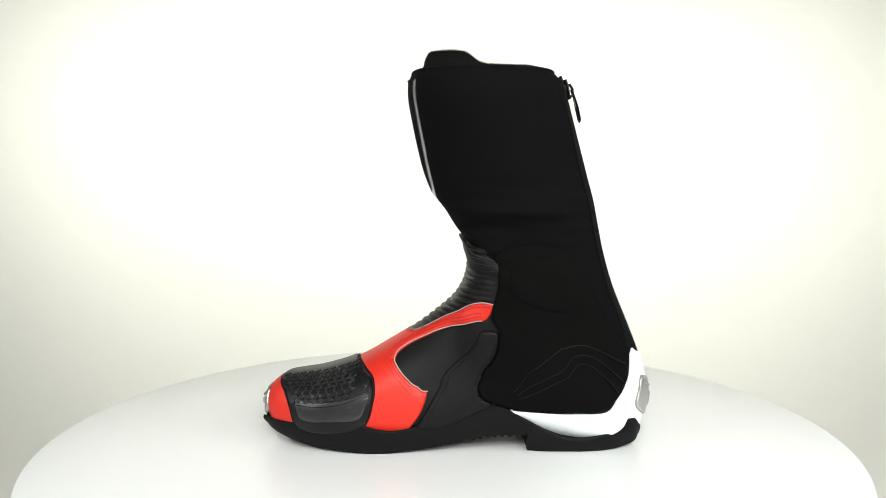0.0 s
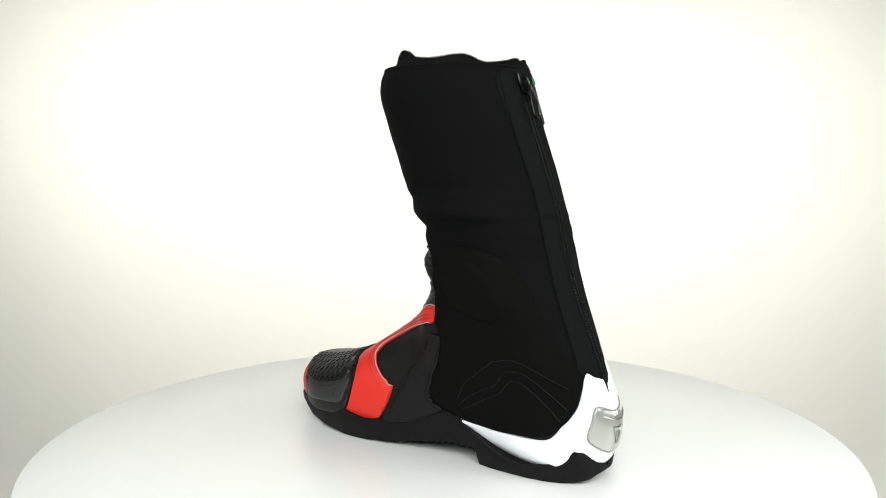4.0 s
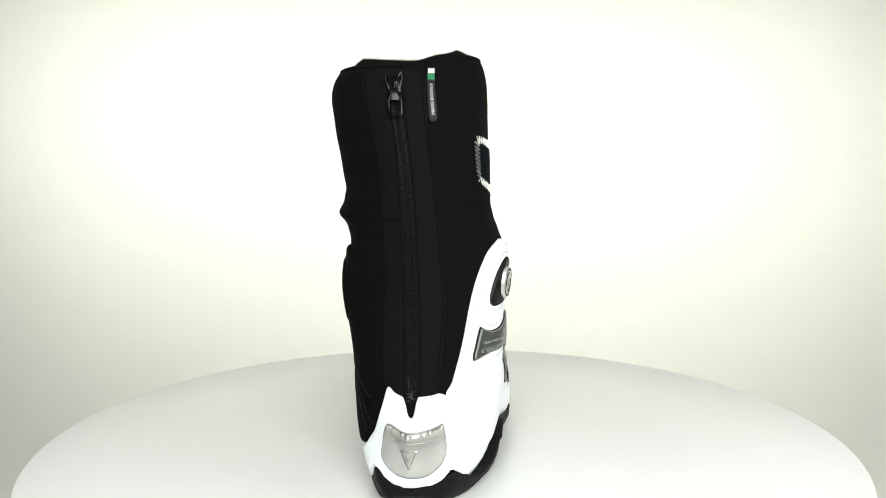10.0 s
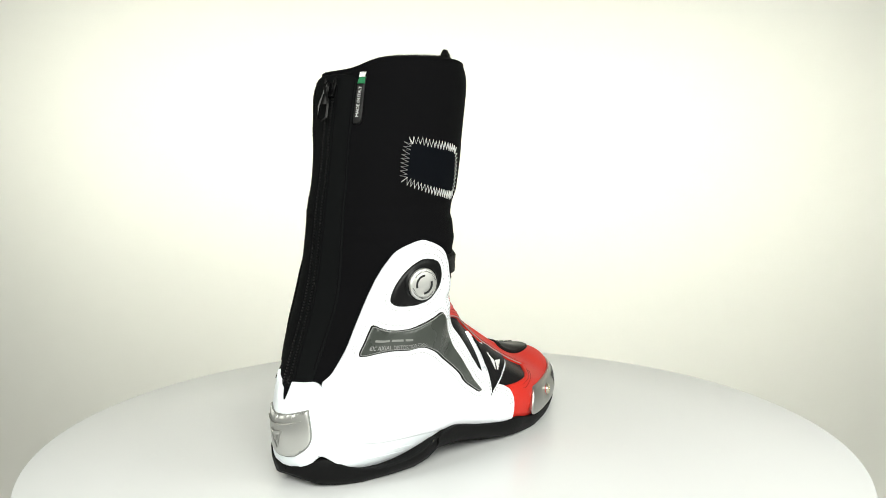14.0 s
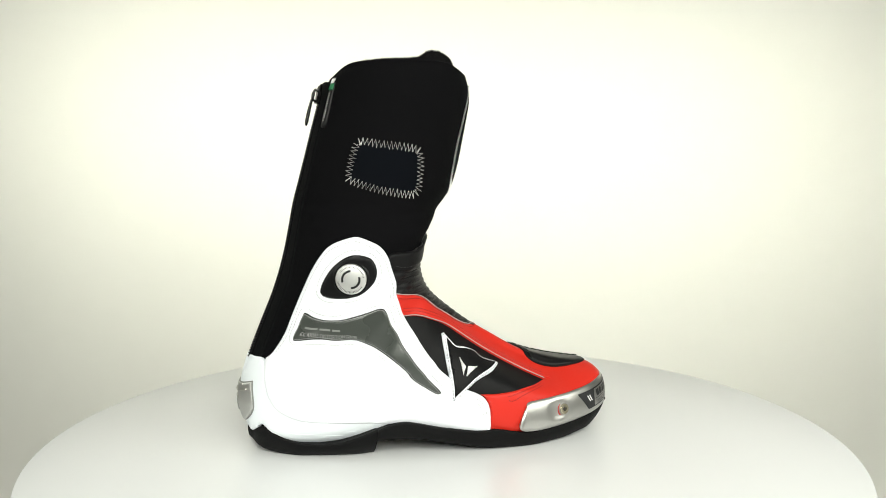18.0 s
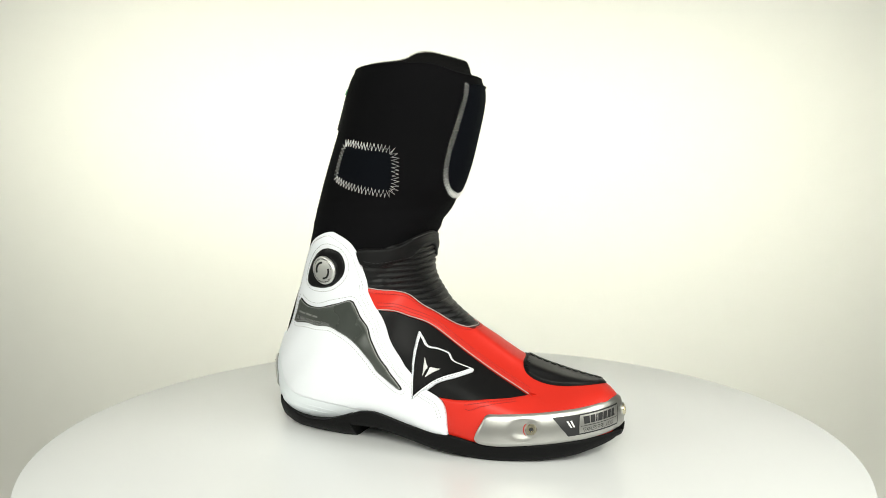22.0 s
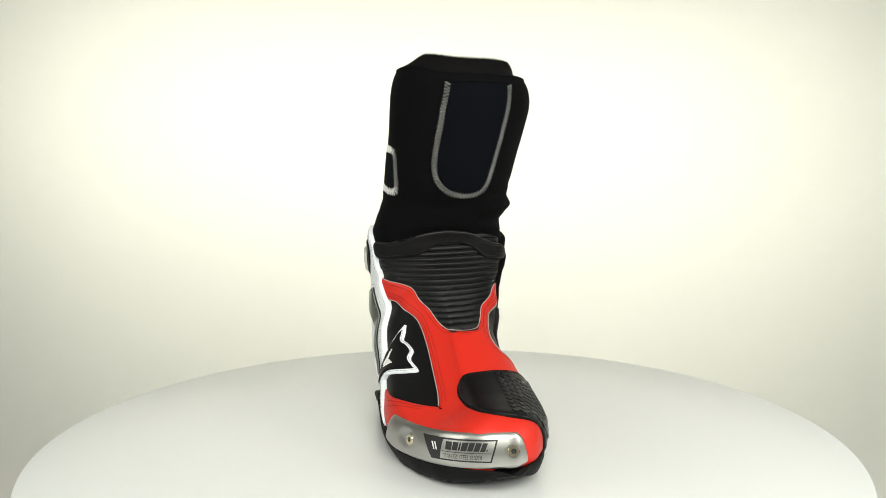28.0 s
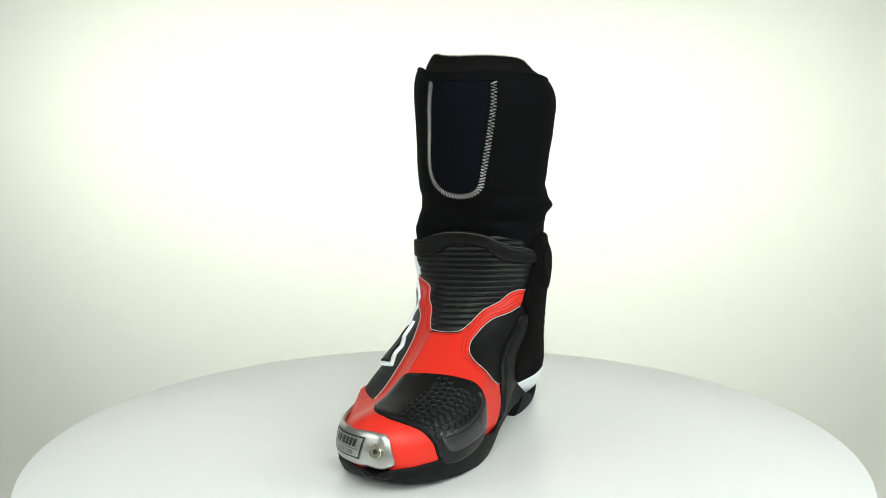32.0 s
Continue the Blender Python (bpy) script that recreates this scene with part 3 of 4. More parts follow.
front_edge = spline(coords("7.73,108 7.87,99.5 8.1,96.5 8.45,95 9.03,87 9.36,79 9.99,67.5 10.65,59.5 11.79,55 13.08,54.5 14.91,58 16.38,67 17.43,78 18,87 18.39,98 18.5,106 18.3,121 17.97,127.5 17.5,131.5 16.85,133 16.06,132.5 15.44,132.5 14.94,137"), 4, False)
side = 1 if inside(SH, shift(front_edge, 0.004, False)[len(front_edge) // 2:len(front_edge) // 2 + 1])[0] else -1
stitches("seam_thread", shift(front_edge, side * 0.0038, False), 4.0, M["grey_thread"], 1.5, 1.0, 0.26, "pale stitching near the edge", shell)
stitches("seam_thread", shift(front_edge[:40], side * 0.0062, False), 4.0, M["grey_thread"], 1.5, 1.0, 0.26, "pale stitching near the edge", shell)
CARBON = "15.99,120 15.63,111 15.09,99 14.67,90 14.31,80 13.89,71 13.59,67 13.17,64.5 12.42,64.3 11.22,67 10.38,75 9.81,84 9.33,92 8.97,99 8.89,101.5 8.98,102.6 9.12,101 9.45,96 9.9,90 10.38,85 10.95,81 11.79,79 12.51,81 13.11,85 13.7,92 14.2,99.5 14.55,108 14.79,116 14.95,120.5 15.15,122 15.5,121.5 15.85,121.5"
CA = outline(CARBON)
insert = panel("side_insert", CA, M["tpu"], 3.2, 4.7, "grey carbon weave insert in a black bevel", soft=1.0, step=1.5, parent=shell)
CA_IN = even(shift(even(CA, 0.0022), 0.0013), 0.0014)
panel("carbon_face", CA_IN, M["carbon"], 4.5, 6.1, "smoky grey carbon weave face", soft=0.7, step=1.3, parent=insert)
cord("bright_edge", CA_IN, 5.3, 0.32, M["edge"], "thin pale grey edge line", True, insert)
stitches("seam_thread", shift(CA, -0.003), 4.0, M["grey_thread"], 1.5, 1.0, 0.26, "pale stitching round the insert", shell)
RING = "16.71,116.5 17.07,117 17.49,114 17.76,107 17.76,99 17.46,89 16.8,81 16.2,77 15.81,77.5 15.6,82 15.69,89 15.99,99 16.26,108 16.5,114"
RI = outline(RING)
bezel = panel("dial_surround", RI, M["tpu"], 3.2, 5.6, "black oval dial surround", soft=2.2, step=1.6, parent=shell)
stitches("seam_thread", shift(RI, -0.0028), 4.0, M["grey_thread"], 1.5, 1.0, 0.26, "pale stitching round the dial", shell)


def oriented(u, a, d, spin=0):
    """A matrix at a place on the last: z out of the surface, x up along the stations."""
    pu, pa, n = frame_at(u, a)
    x = pu / np.linalg.norm(pu)
    y = np.cross(n, x)
    p = last_point(u, a) + n * d / 1000
    return Matrix(((x[0], y[0], n[0], p[0]), (x[1], y[1], n[1], p[1]), (x[2], y[2], n[2], p[2]), (0, 0, 0, 1))) @ pose(0, 0, 0, 0, 0, spin)


def turned(profile, m, steps=40):
    bm = lathe(profile, steps)
    bm.transform(m)
    return bm


DIAL = oriented(16.74, 96.3, 3.6)
dial = part("dial", turned([(0, 0.0040), (0.0098, 0.0040), (0.0107, 0.0036), (0.0112, 0.0028), (0.0112, -0.004), (0, -0.004)], DIAL, 64), M["dial_steel"], shell, "round brushed steel adjuster dial")
for start in (25, 205):
    bm = bmesh.new()
    arc = [DIAL @ Vector((0.0062 * math.cos(radians(start + 9 * k)), 0.0062 * math.sin(radians(start + 9 * k)), 0.00405)) for k in range(13)]
    tube(bm, arc, 0.00055, 6, flat=1.6)
    part("arc_slot", bm, M["ink"], dial, "dark curved slot")
bm = bmesh.new()
for k in range(60):
    if 14 <= k % 30 <= 20:
        continue
    a = 2 * math.pi * k / 60
    p = [DIAL @ Vector(((0.0086 + i * 0.0013) * math.cos(a), (0.0086 + i * 0.0013) * math.sin(a), 0.00412)) for i in (0, 1)]
    tube(bm, p, 0.00016, 4)
part("scale_marks", bm, M["ink"], dial, "fine dark marks round the rim")
part("collar_ring", turned([(0.0113, 0.001), (0.0125, 0.0018), (0.0136, 0.001), (0.0138, -0.003), (0.0113, -0.003)], DIAL, 48), M["tpu"], bezel)

# print on the insert
BASE = spline(coords("14.98,116 14.3,101 13.6,89 12.95,82.5"), 8, False)


def carbon_text(x, y, rise=0.0):
    f = min(max(x, 0), 1) * (len(BASE) - 1)
    i = min(int(f), len(BASE) - 2)
    u, a = BASE[i] + (BASE[i + 1] - BASE[i]) * (f - i)
    return on_last(u + 0.05 + (y * 0.0021 + rise) / 0.0105 * 0.9, a, 0.0064)


part("print", lettering("ADC AXIAL DISTORTION CONTROL", carbon_text), M["label_grey"], insert, "small grey lettering")
for x0, x1 in ((0.06, 0.27), (0.3, 0.47), (0.5, 0.62)):
    part("print_bar", quad_strip(lambda x, y: carbon_text(x, y, 0.0036), x0, x1, 0.1, 0.6), M["edge"], insert)

# badge: lies on the black side and laps over the white shell
BADGE = "9.2,50.5 9.04,52.5 8.88,54.6 8.7,57.2 8.45,53.5 8.1,50.8 7.9,54.5 7.6,53 7.31,51.2 7.26,52.7 7.46,60.4 7.87,77 8.17,89.5 8.4,98.5 8.57,106.3 8.62,106 8.72,96 8.88,84 9.05,67.5 9.2,53"


def lap(u, a, p):
    return 0.0024 / (1 + math.exp((88 - a) / 4))


BA = outline(BADGE)
badge = panel("badge", BA, M["white"], 0.0, 2.4, "white-edged black triangular badge", soft=0.9, step=1.3, bump=lap)
panel("badge_face", shift(BA, 0.0024), M["leather"], 2.0, 3.5, "black leather face", soft=0.6, step=1.0, parent=badge, lift=lap)
stitches("seam_thread", shift(BA, 0.0012), 2.45, M["grey_thread"], 1.6, 0.8, 0.24, parent=badge, lift=lap)
panel("badge_wedge", "8.63,69.6 8.57,72 8.51,74.5 8.44,77 8.46,80.5 8.47,83.8 8.48,86.8 8.53,81.4 8.58,75.5", M["label_white"], 3.2, 4.4, "white wedge", soft=0.3, step=1.0, parent=badge, k=3, lift=lap)
panel("badge_wedge", "8.39,75.7 8.31,74.5 8.22,73.2 8.13,71.8 8.24,77.5 8.33,82.5 8.41,86.9 8.41,83.4 8.4,79.7", M["label_white"], 3.2, 4.4, "white wedge", soft=0.3, step=1.0, parent=badge, k=3, lift=lap)

for line in ("12.3,136 11.7,131 11.1,128.5 10.6,128 10.25,130", "11.7,137 11.2,134 10.8,133 10.45,134"):
    cord("raised_curve", spline(coords(line), 6, False), 2.75, 0.5, M["white_plastic"], "faint raised white curve", False, heel_cup)

# steel heel plate
PL = outline("14.24,206 14.28,183 14.2,155 14.05,152 13.2,152.5 12.9,166 12.87,181 12.88,199 12.98,213 13.6,212")
plate = panel("heel_plate", PL, M["chrome"], 2.4, 4.6, "polished steel heel plate", soft=0.9, step=1.2, parent=heel_cup)
cord("plate_seat", PL, 3.4, 0.6, M["edge"], "grey seat round the plate", True, heel_cup)
cord("plate_ledge", spline(coords("14.05,199 14.03,190 14.01,178 13.99,166 13.98,158"), 8, False), 5.1, 0.45, M["steel"], "slim steel ledge along the top", False, plate)
TRI = even(coords("13.8,189 13.78,182.5 13.8,175 13.56,178.5 13.2,182 13.5,185.5"), 0.0012)
cord("mark_edge", TRI, 5.0, 0.42, M["steel"], "raised triangular outline", True, plate)
for line in ("13.66,184.5 13.48,182.6", "13.66,179.6 13.48,181.4"):
    cord("mark_wedge", spline(coords(line), 4, False), 5.0, 0.4, M["steel"], "", False, plate)
# ---- steel toe slider: a bent plate ----
SLIDE = np.array([[float(c) for c in r.split()] for r in """-43.3 56.5 36.2 14.5
-59.2 54.4 36 13.2
-80.9 49.2 37.2 14.3
-99.6 42.9 38.8 16
-115.6 35 40.5 17.8
-128.2 24.4 42 19.3
-137 11 43.1 20.2
-140.8 -1.5 43.5 20.4
-141.2 -10 42.9 20.4
-138.5 -17.3 40.7 21.8""".splitlines()])


def slide_point(s, h, d=0.0):
    """A point of the slider: s along it (0 lateral end to 9 medial end), h 0 at the foot to 1 at the top edge, d metres out."""
    s = min(max(s, 0.0), 8.999)
    i = int(s)
    f = s - i
    p0, p1, p2, p3 = SLIDE[max(i - 1, 0)], SLIDE[i], SLIDE[i + 1], SLIDE[min(i + 2, 9)]
    x, y, zt, zb = 0.5 * (2 * p1 + (p2 - p0) * f + (2 * p0 - 5 * p1 + 4 * p2 - p3) * f * f + (3 * p1 - p0 - 3 * p2 + p3) * f ** 3)
    t = 0.5 * ((p2 - p0) + 2 * (2 * p0 - 5 * p1 + 4 * p2 - p3) * f + 3 * (3 * p1 - p0 - 3 * p2 + p3) * f * f)[:2]
    n = np.array((t[1], -t[0])) / np.linalg.norm(t)
    lean = 4.2 * h ** 2.2 + 0.8 * (1 - h) ** 3
    o = n * (d * 1000 - lean + 0.6)
    return np.array((x + o[0], y + o[1], zb + (zt - zb) * h)) / 1000


def slant(s, h):
    """Its ends lean in towards the top edge."""
    return s + 0.5 * h * max(0.0, 1 - s / 1.5) - 0.45 * h * max(0.0, (s - 7.4) / 1.6)


def slider_mesh():
    bm = bmesh.new()
    ns, nh, rows = 90, 14, []
    for i in range(ns + 1):
        s = 9 * i / ns
        row = []
        end = min(s / 0.5, (9 - s) / 0.7, 1.0)
        for j in range(nh + 1):
            h = j / nh
            shrink = 0.5 + (h - 0.5) * (0.66 + 0.34 * math.sqrt(max(0, 1 - (1 - end) ** 2)))
            rim = min(h, 1 - h) * 20
            edge = min(min(rim / 1.6, 1.0), min(s, 9 - s) * 7 / 1.6)
            d = 0.0012 * math.sqrt(max(0.0, 1 - (1 - max(0.0, edge)) ** 2))
            # shallow dish behind the lateral bolt
            d -= 0.0014 * math.exp(-(((s - 1.9) / 0.42) ** 2 + ((h - 0.52) / 0.27) ** 2) ** 2)
            row.append(slide_point(slant(s, h), shrink, d))
        rows.append(row)
    front = [[bm.verts.new(p) for p in r] for r in rows]
    back = [[bm.verts.new(slide_point(slant(0.05 + 8.9 * i / ns, j / nh), 0.5 + (j / nh - 0.5) * 0.9 * (0.66 + 0.34 * min(1, 9 * i / ns / 0.5, 9 * (ns - i) / ns / 0.7)), -0.002)) for j in range(nh + 1)] for i in range(ns + 1)]
    for i in range(ns):
        for j in range(nh):
            bm.faces.new((front[i][j], front[i + 1][j], front[i + 1][j + 1], front[i][j + 1]))
            bm.faces.new((back[i][j], back[i][j + 1], back[i + 1][j + 1], back[i + 1][j]))
        for j in (0, nh):
            bm.faces.new((front[i][j], front[i + 1][j], back[i + 1][j], back[i][j]))
    for i in (0, ns):
        for j in range(nh):
            bm.faces.new((front[i][j], front[i][j + 1], back[i][j + 1], back[i][j]))
    bmesh.ops.recalc_face_normals(bm, faces=bm.faces)
    return bm


slider = part("toe_slider", slider_mesh(), M["steel"], boot, "brushed stainless steel toe slider")


def slide_frame(s, h, d):
    p = slide_point(s, h, d)
    t = slide_point(s + 0.03, h, d) - slide_point(s - 0.03, h, d)
    w = slide_point(s, h + 0.03, d) - slide_point(s, h - 0.03, d)
    t, w = t / np.linalg.norm(t), w / np.linalg.norm(w)
    n = np.cross(t, w)
    return Matrix(((t[0], w[0], n[0], p[0]), (t[1], w[1], n[1], p[1]), (t[2], w[2], n[2], p[2]), (0, 0, 0, 1)))


for s, h, d in ((2.15, 0.52, 0.0001), (7.45, 0.52, 0.0012)):
    m = slide_frame(s, h, d)
    bolt = part("bolt", turned([(0, 0.0004), (0.0016, 0.0004), (0.0018, 0.0016), (0.0036, 0.0016), (0.0041, 0.001), (0.0042, -0.004), (0, -0.004)], m, 28), M["brass"], slider, "brassy countersunk hex bolt")
    part("socket", turned([(0, 0.0006), (0.00165, 0.0006), (0.00165, -0.001), (0, -0.001)], m, 6), M["ink"], bolt, "dark hex socket")
    if s < 3:
        part("bolt_seat", turned([(0.0050, -0.0002), (0.0058, -0.0002), (0.006, -0.002), (0.0050, -0.002)], m, 28), M["red"], bolt, "thin red ring under the washer")
    part("washer", turned([(0.0042, 0.0006), (0.0051, 0.0006), (0.0054, -0.002), (0.0042, -0.002)], m, 28), M["steel"], bolt)


def name_place(x, y):
    """The nameplate's own square: x 0 to 1 along, y 0 to 1 up; its ends slant."""
    s = 2.93 + 3.62 * x - 0.0 * y
    s += (0.62 * (1 - y) if x < 0.5 else -0.3 * (1 - y)) * abs(2 * x - 1)
    return slide_point(s, 0.2 + 0.64 * y, 0.00155)


def name_plate(x0, x1, y0, y1, lift=0.0, n=20, rows=6):
    bm = bmesh.new()
    g = []
    for i in range(n + 1):
        g.append([bm.verts.new(name_place(x0 + (x1 - x0) * i / n, y0 + (y1 - y0) * j / rows)) for j in range(rows + 1)])
    for i in range(n):
        for j in range(rows):
            bm.faces.new((g[i][j], g[i + 1][j], g[i + 1][j + 1], g[i][j + 1]))
    bm.normal_update()
    if lift:
        for v in bm.verts:
            v.co += v.normal * lift
    return bm


nameplate = part("nameplate", name_plate(0, 1, 0, 1), M["ink"], slider, "black-framed steel nameplate")


def face_plate():
    """The steel face inside the black frame; its left edge leans the other way."""
    bm, g = bmesh.new(), []
    for i in range(21):
        row = []
        for j in range(7):
            y = 0.07 + 0.86 * j / 6
            x0 = 0.2 + 0.125 * y
            row.append(bm.verts.new(name_place(x0 + (0.975 - x0) * i / 20, y)))
        g.append(row)
    for i in range(20):
        for j in range(6):
            bm.faces.new((g[i][j], g[i + 1][j], g[i + 1][j + 1], g[i][j + 1]))
    bm.normal_update()
    for v in bm.verts:
        v.co += v.normal * 0.0001
    return bm


part("name_face", face_plate(), M["steel"], nameplate, "steel face")


def face_place(x, y):
    p = np.array(name_place(x, y))
    c = np.array((-60, 0, 30)) / 1000
    o = p - c
    o[2] = 0
    return p + o / np.linalg.norm(o) * 0.00022


# bold word on the face, drawn as plain slanted bars
def leaning(x, y):
    return face_place(x + 0.04 * (y - 0.5), y)


for x0, x1 in ((0.335, 0.425), (0.437, 0.513), (0.525, 0.547), (0.559, 0.634), (0.646, 0.71), (0.722, 0.79), (0.802, 0.865), (0.88, 0.895)):
    part("name_bar", quad_strip(leaning, x0, x1, 0.5, 0.86 if x1 - x0 > 0.02 else 0.58), M["ink"], nameplate)
part("rule", quad_strip(face_place, 0.27, 0.95, 0.4, 0.425, 16), M["ink"], nameplate)
part("print", lettering("STAINLESS STEEL SLIDER", lambda x, y: face_place(0.29 + 0.56 * x, 0.13 + 0.2 * y)), M["ink"], nameplate, "small black lettering")
for x0 in (0.12, 0.165):
    part("name_wedge", quad_strip(face_place, x0, x0 + 0.024, 0.42, 0.76, 2), M["label_white"], nameplate)

# ---- knuckle protector ----
PROT = "2.82,-14 3.15,2 3.6,12 4.3,22 4.8,27 5.2,29.5 5.55,29.5 5.82,25 5.93,12 6.02,-8 6.14,-24 6.32,-43 6.52,-60 6.6,-78 6.55,-92 6.4,-106 6,-112 5.3,-113 4.4,-112 4.05,-106 3.85,-95 3.68,-82 3.35,-60 2.92,-36"
PR = outline(PROT)


def dome(u, a, p):
    return 0.0008 * math.exp(-((u - 4.7) / 1.2) ** 2 - ((a + 38) / 26) ** 2)


protector = panel("toe_protector", PR, M["tpu"], 1.9, 4.0, "black moulded toe protector with hexagon studs", soft=1.8, step=1.6, bump=dome)
cord("welt", even(PR, 0.0024), 2.3, 1.1, M["rubber"], "black rubber welt round the protector", True, protector)
panel("window", "3.98,-66 4.28,-93 5.36,-96 6.2,-98 6.4,-90 6.5,-82 6.42,-68 6.3,-66 6.3,-74.5 6.1,-76.5 5.62,-76.5 4.91,-74.5 4.33,-70.5", M["smoke"], 3.6, 5.0, "smoky translucent plastic window", soft=1.0, step=2.0, parent=protector)
cord("groove", spline(coords("4.15,-79 4.99,-81.5 5.71,-82 6.3,-80"), 6, False), 5.0, 0.35, M["tpu"], "", False, protector)
panel("window_mark", "5.8,-84 5.8,-84 6.07,-85 6.07,-85 5.97,-91 5.97,-91", M["ink"], 4.9, 5.3, "small dark triangle", soft=0.3, step=1.5, parent=protector, k=3)


def hex_stud():
    bm = lathe([(0, 0.00055), (0.0021, 0.00055), (0.00255, 0.0002), (0.0027, -0.0012), (0, -0.0012)], 6)
    me = bpy.data.meshes.new("stud")
    bm.to_mesh(me)
    bm.free()
    me.materials.append(M["tpu"])
    me.set_sharp_from_angle(angle=radians(25))
    return me


BED = "3.4,-26 3.7,-20 4.3,-17 5.2,-18 5.7,-22 5.88,-32 6.02,-46 6.1,-62 6,-68 5.2,-70 4.3,-66 3.75,-58 3.45,-40"
panel("stud_bed", BED, M["smoke"], 3.4, 4.15, "glossy dark grey bed under the studs", soft=0.8, step=1.6, parent=protector, bump=dome)
STUD = hex_stud()
for row in range(9):
    a = -21 - 6.6 * row
    u = 3.3 + 0.15 * (row % 2) + 0.02 * row
    while u < 6.05:
        q = np.array([[u, a]])
        if inside(shift(PR, 0.0038), q)[0]:
            ob = new("stud", STUD)
            ob.parent = protector
            ob.matrix_local = oriented(u, a, 4.4 + 1000 * dome(u, a, None), 30)
        p0 = last_point(u, a)
        while np.linalg.norm(last_point(u, a) - p0) < 0.0062:
            u += 0.01
# ---- medial side: ankle cup, strap, raised curves ----
ANKLE = "16.2,-54 14.76,-53.8 12.46,-53.4 11.2,-58 10.97,-67.9 10.63,-74.6 10.05,-83.7 9.38,-91.5 9.23,-97 9.25,-104 9.42,-108.5 9.66,-111.5 9.89,-114.5 10.38,-114.5 11.02,-114 11.82,-115 12.52,-121.5 13.09,-130 13.75,-135 14.55,-142 15.05,-147 15.5,-141 16.43,-134 17.31,-130 17.93,-119 18.17,-94 17.79,-76 17,-60"


def swell(u, a, p):
    return 0.0016 * math.exp(-((p[0] - 0.085) / 0.016) ** 2 - ((p[2] - 0.135) / 0.02) ** 2) - 0.0032 / (1 + math.exp((a + 118) / 5))


PAD = "17.51,-92 17.3,-100 16.99,-106 16.58,-107 16.17,-104 15.54,-95 14.99,-90 14.66,-86 14.21,-77 13.95,-66 15.01,-63 16.29,-68 17.17,-81"
ankle = panel("ankle_cup", ANKLE, M["suede"], -0.2, 4.6, "matt black padded inner ankle cup", soft=3.0, step=3.0, bump=swell)
panel("arch_strap", "10.25,-63.7 10.6,-65.2 10.88,-69 10.66,-74 10.05,-83.5 9.42,-91.3 9.25,-96.8 9.25,-104 9.4,-109.5 9.1,-117 8.6,-124 8.1,-124 7.76,-119 7.84,-111.2 8.03,-101 8.26,-93.5 8.6,-87.5 9.23,-79 9.8,-70.5", M["leather"], 0.4, 3.2, "black leather strap down to the arch", soft=1.4, step=2.5)
for line in ("10.1,-68 9.35,-80 8.72,-88.5 8.4,-94.5 8.16,-102 7.98,-112", "10.62,-73 10,-82.5 9.36,-90.3 9.1,-96.5 9.1,-104"):
    cord("strap_welt", spline(coords(line), 6, False), 3.2, 0.35, M["rubber"], "slim black welt along the strap")
panel("ankle_pad", PAD, M["suede"], 4.2, 5.7, "raised oval pad", soft=3.5, step=3.0, parent=ankle, bump=swell)
for line in ("10.1,-96.2 10.58,-90.7 11.43,-89.3 12.53,-89.5 13.38,-91 13.93,-95.8 14.16,-103.3 14.26,-114.3 14.33,-130.4", "10.1,-98.7 10.56,-93.6 11.28,-91.2 12.34,-91.2 13.05,-92.8 13.55,-97.5 13.74,-104.4 13.69,-115.5 13.58,-128.1", "10.07,-101.5 10.71,-96 11.36,-93.3 12.16,-92.8 12.71,-94 13.1,-97.5 13.22,-103.5 13.14,-114 12.93,-124"):
    cord("raised_curve", spline(coords(line), 6, False), 4.5, 0.5, M["rubber"], "slim raised black curve", False, ankle)

# ---- zip at the back ----
placket = panel("zip_placket", "24.6,203 22.8,204 20.57,203 17.86,205 16.2,210 15.1,215 15,200 15,165 15,150 16.71,151 18.33,157 20.34,158 22.49,161 24.6,162", M["placket"], 0.0, 1.3, "satin black woven zip placket", soft=1.2, step=3.0)
for line in ("24.55,202 22.8,203 20.57,202 17.86,204 16.2,208.5 15.3,213", "24.55,163 22.49,162 20.34,159.5 18.33,158.5 16.71,153 15.3,152"):
    cord("placket_piping", spline(coords(line), 6, False), 1.2, 0.55, M["neoprene"], "slim black piping along the placket", False, placket)
ZIP = spline(coords("24.3,180 23.28,179 21.97,177 20.12,176 18.53,176 17.37,175 16.37,175 15.5,176.5 15.02,177.5"), 8, False)
for off in (0.0052, -0.0052):
    cord("zip_tape", shift(ZIP, off, False), 0.9, 0.75, M["neoprene"], "black rolled edge beside the zip", False, placket)


def zip_teeth():
    """Two rows of rounded beads that mesh along the middle."""
    bm = bmesh.new()
    for side, start in ((1, 0), (-1, 1)):
        for u, a in resample(ZIP, 0.00105)[start:-1:2]:
            m = oriented(u, a, 0.95)
            bmesh.ops.create_icosphere(bm, subdivisions=1, radius=1, matrix=m @ Matrix.Translation((0, side * 0.0024, 0.0004)) @ Matrix.Diagonal((0.0008, 0.0012, 0.0011, 1)))
            bmesh.ops.create_cube(bm, size=1, matrix=m @ Matrix.Translation((0, side * 0.0007, -0.0002)) @ Matrix.Diagonal((0.0008, 0.0022, 0.001, 1)))
    return bm


tagged(part("zip_teeth", zip_teeth(), M["zip"], placket, "interlocked black zip teeth", smooth=False), kind="stuff")


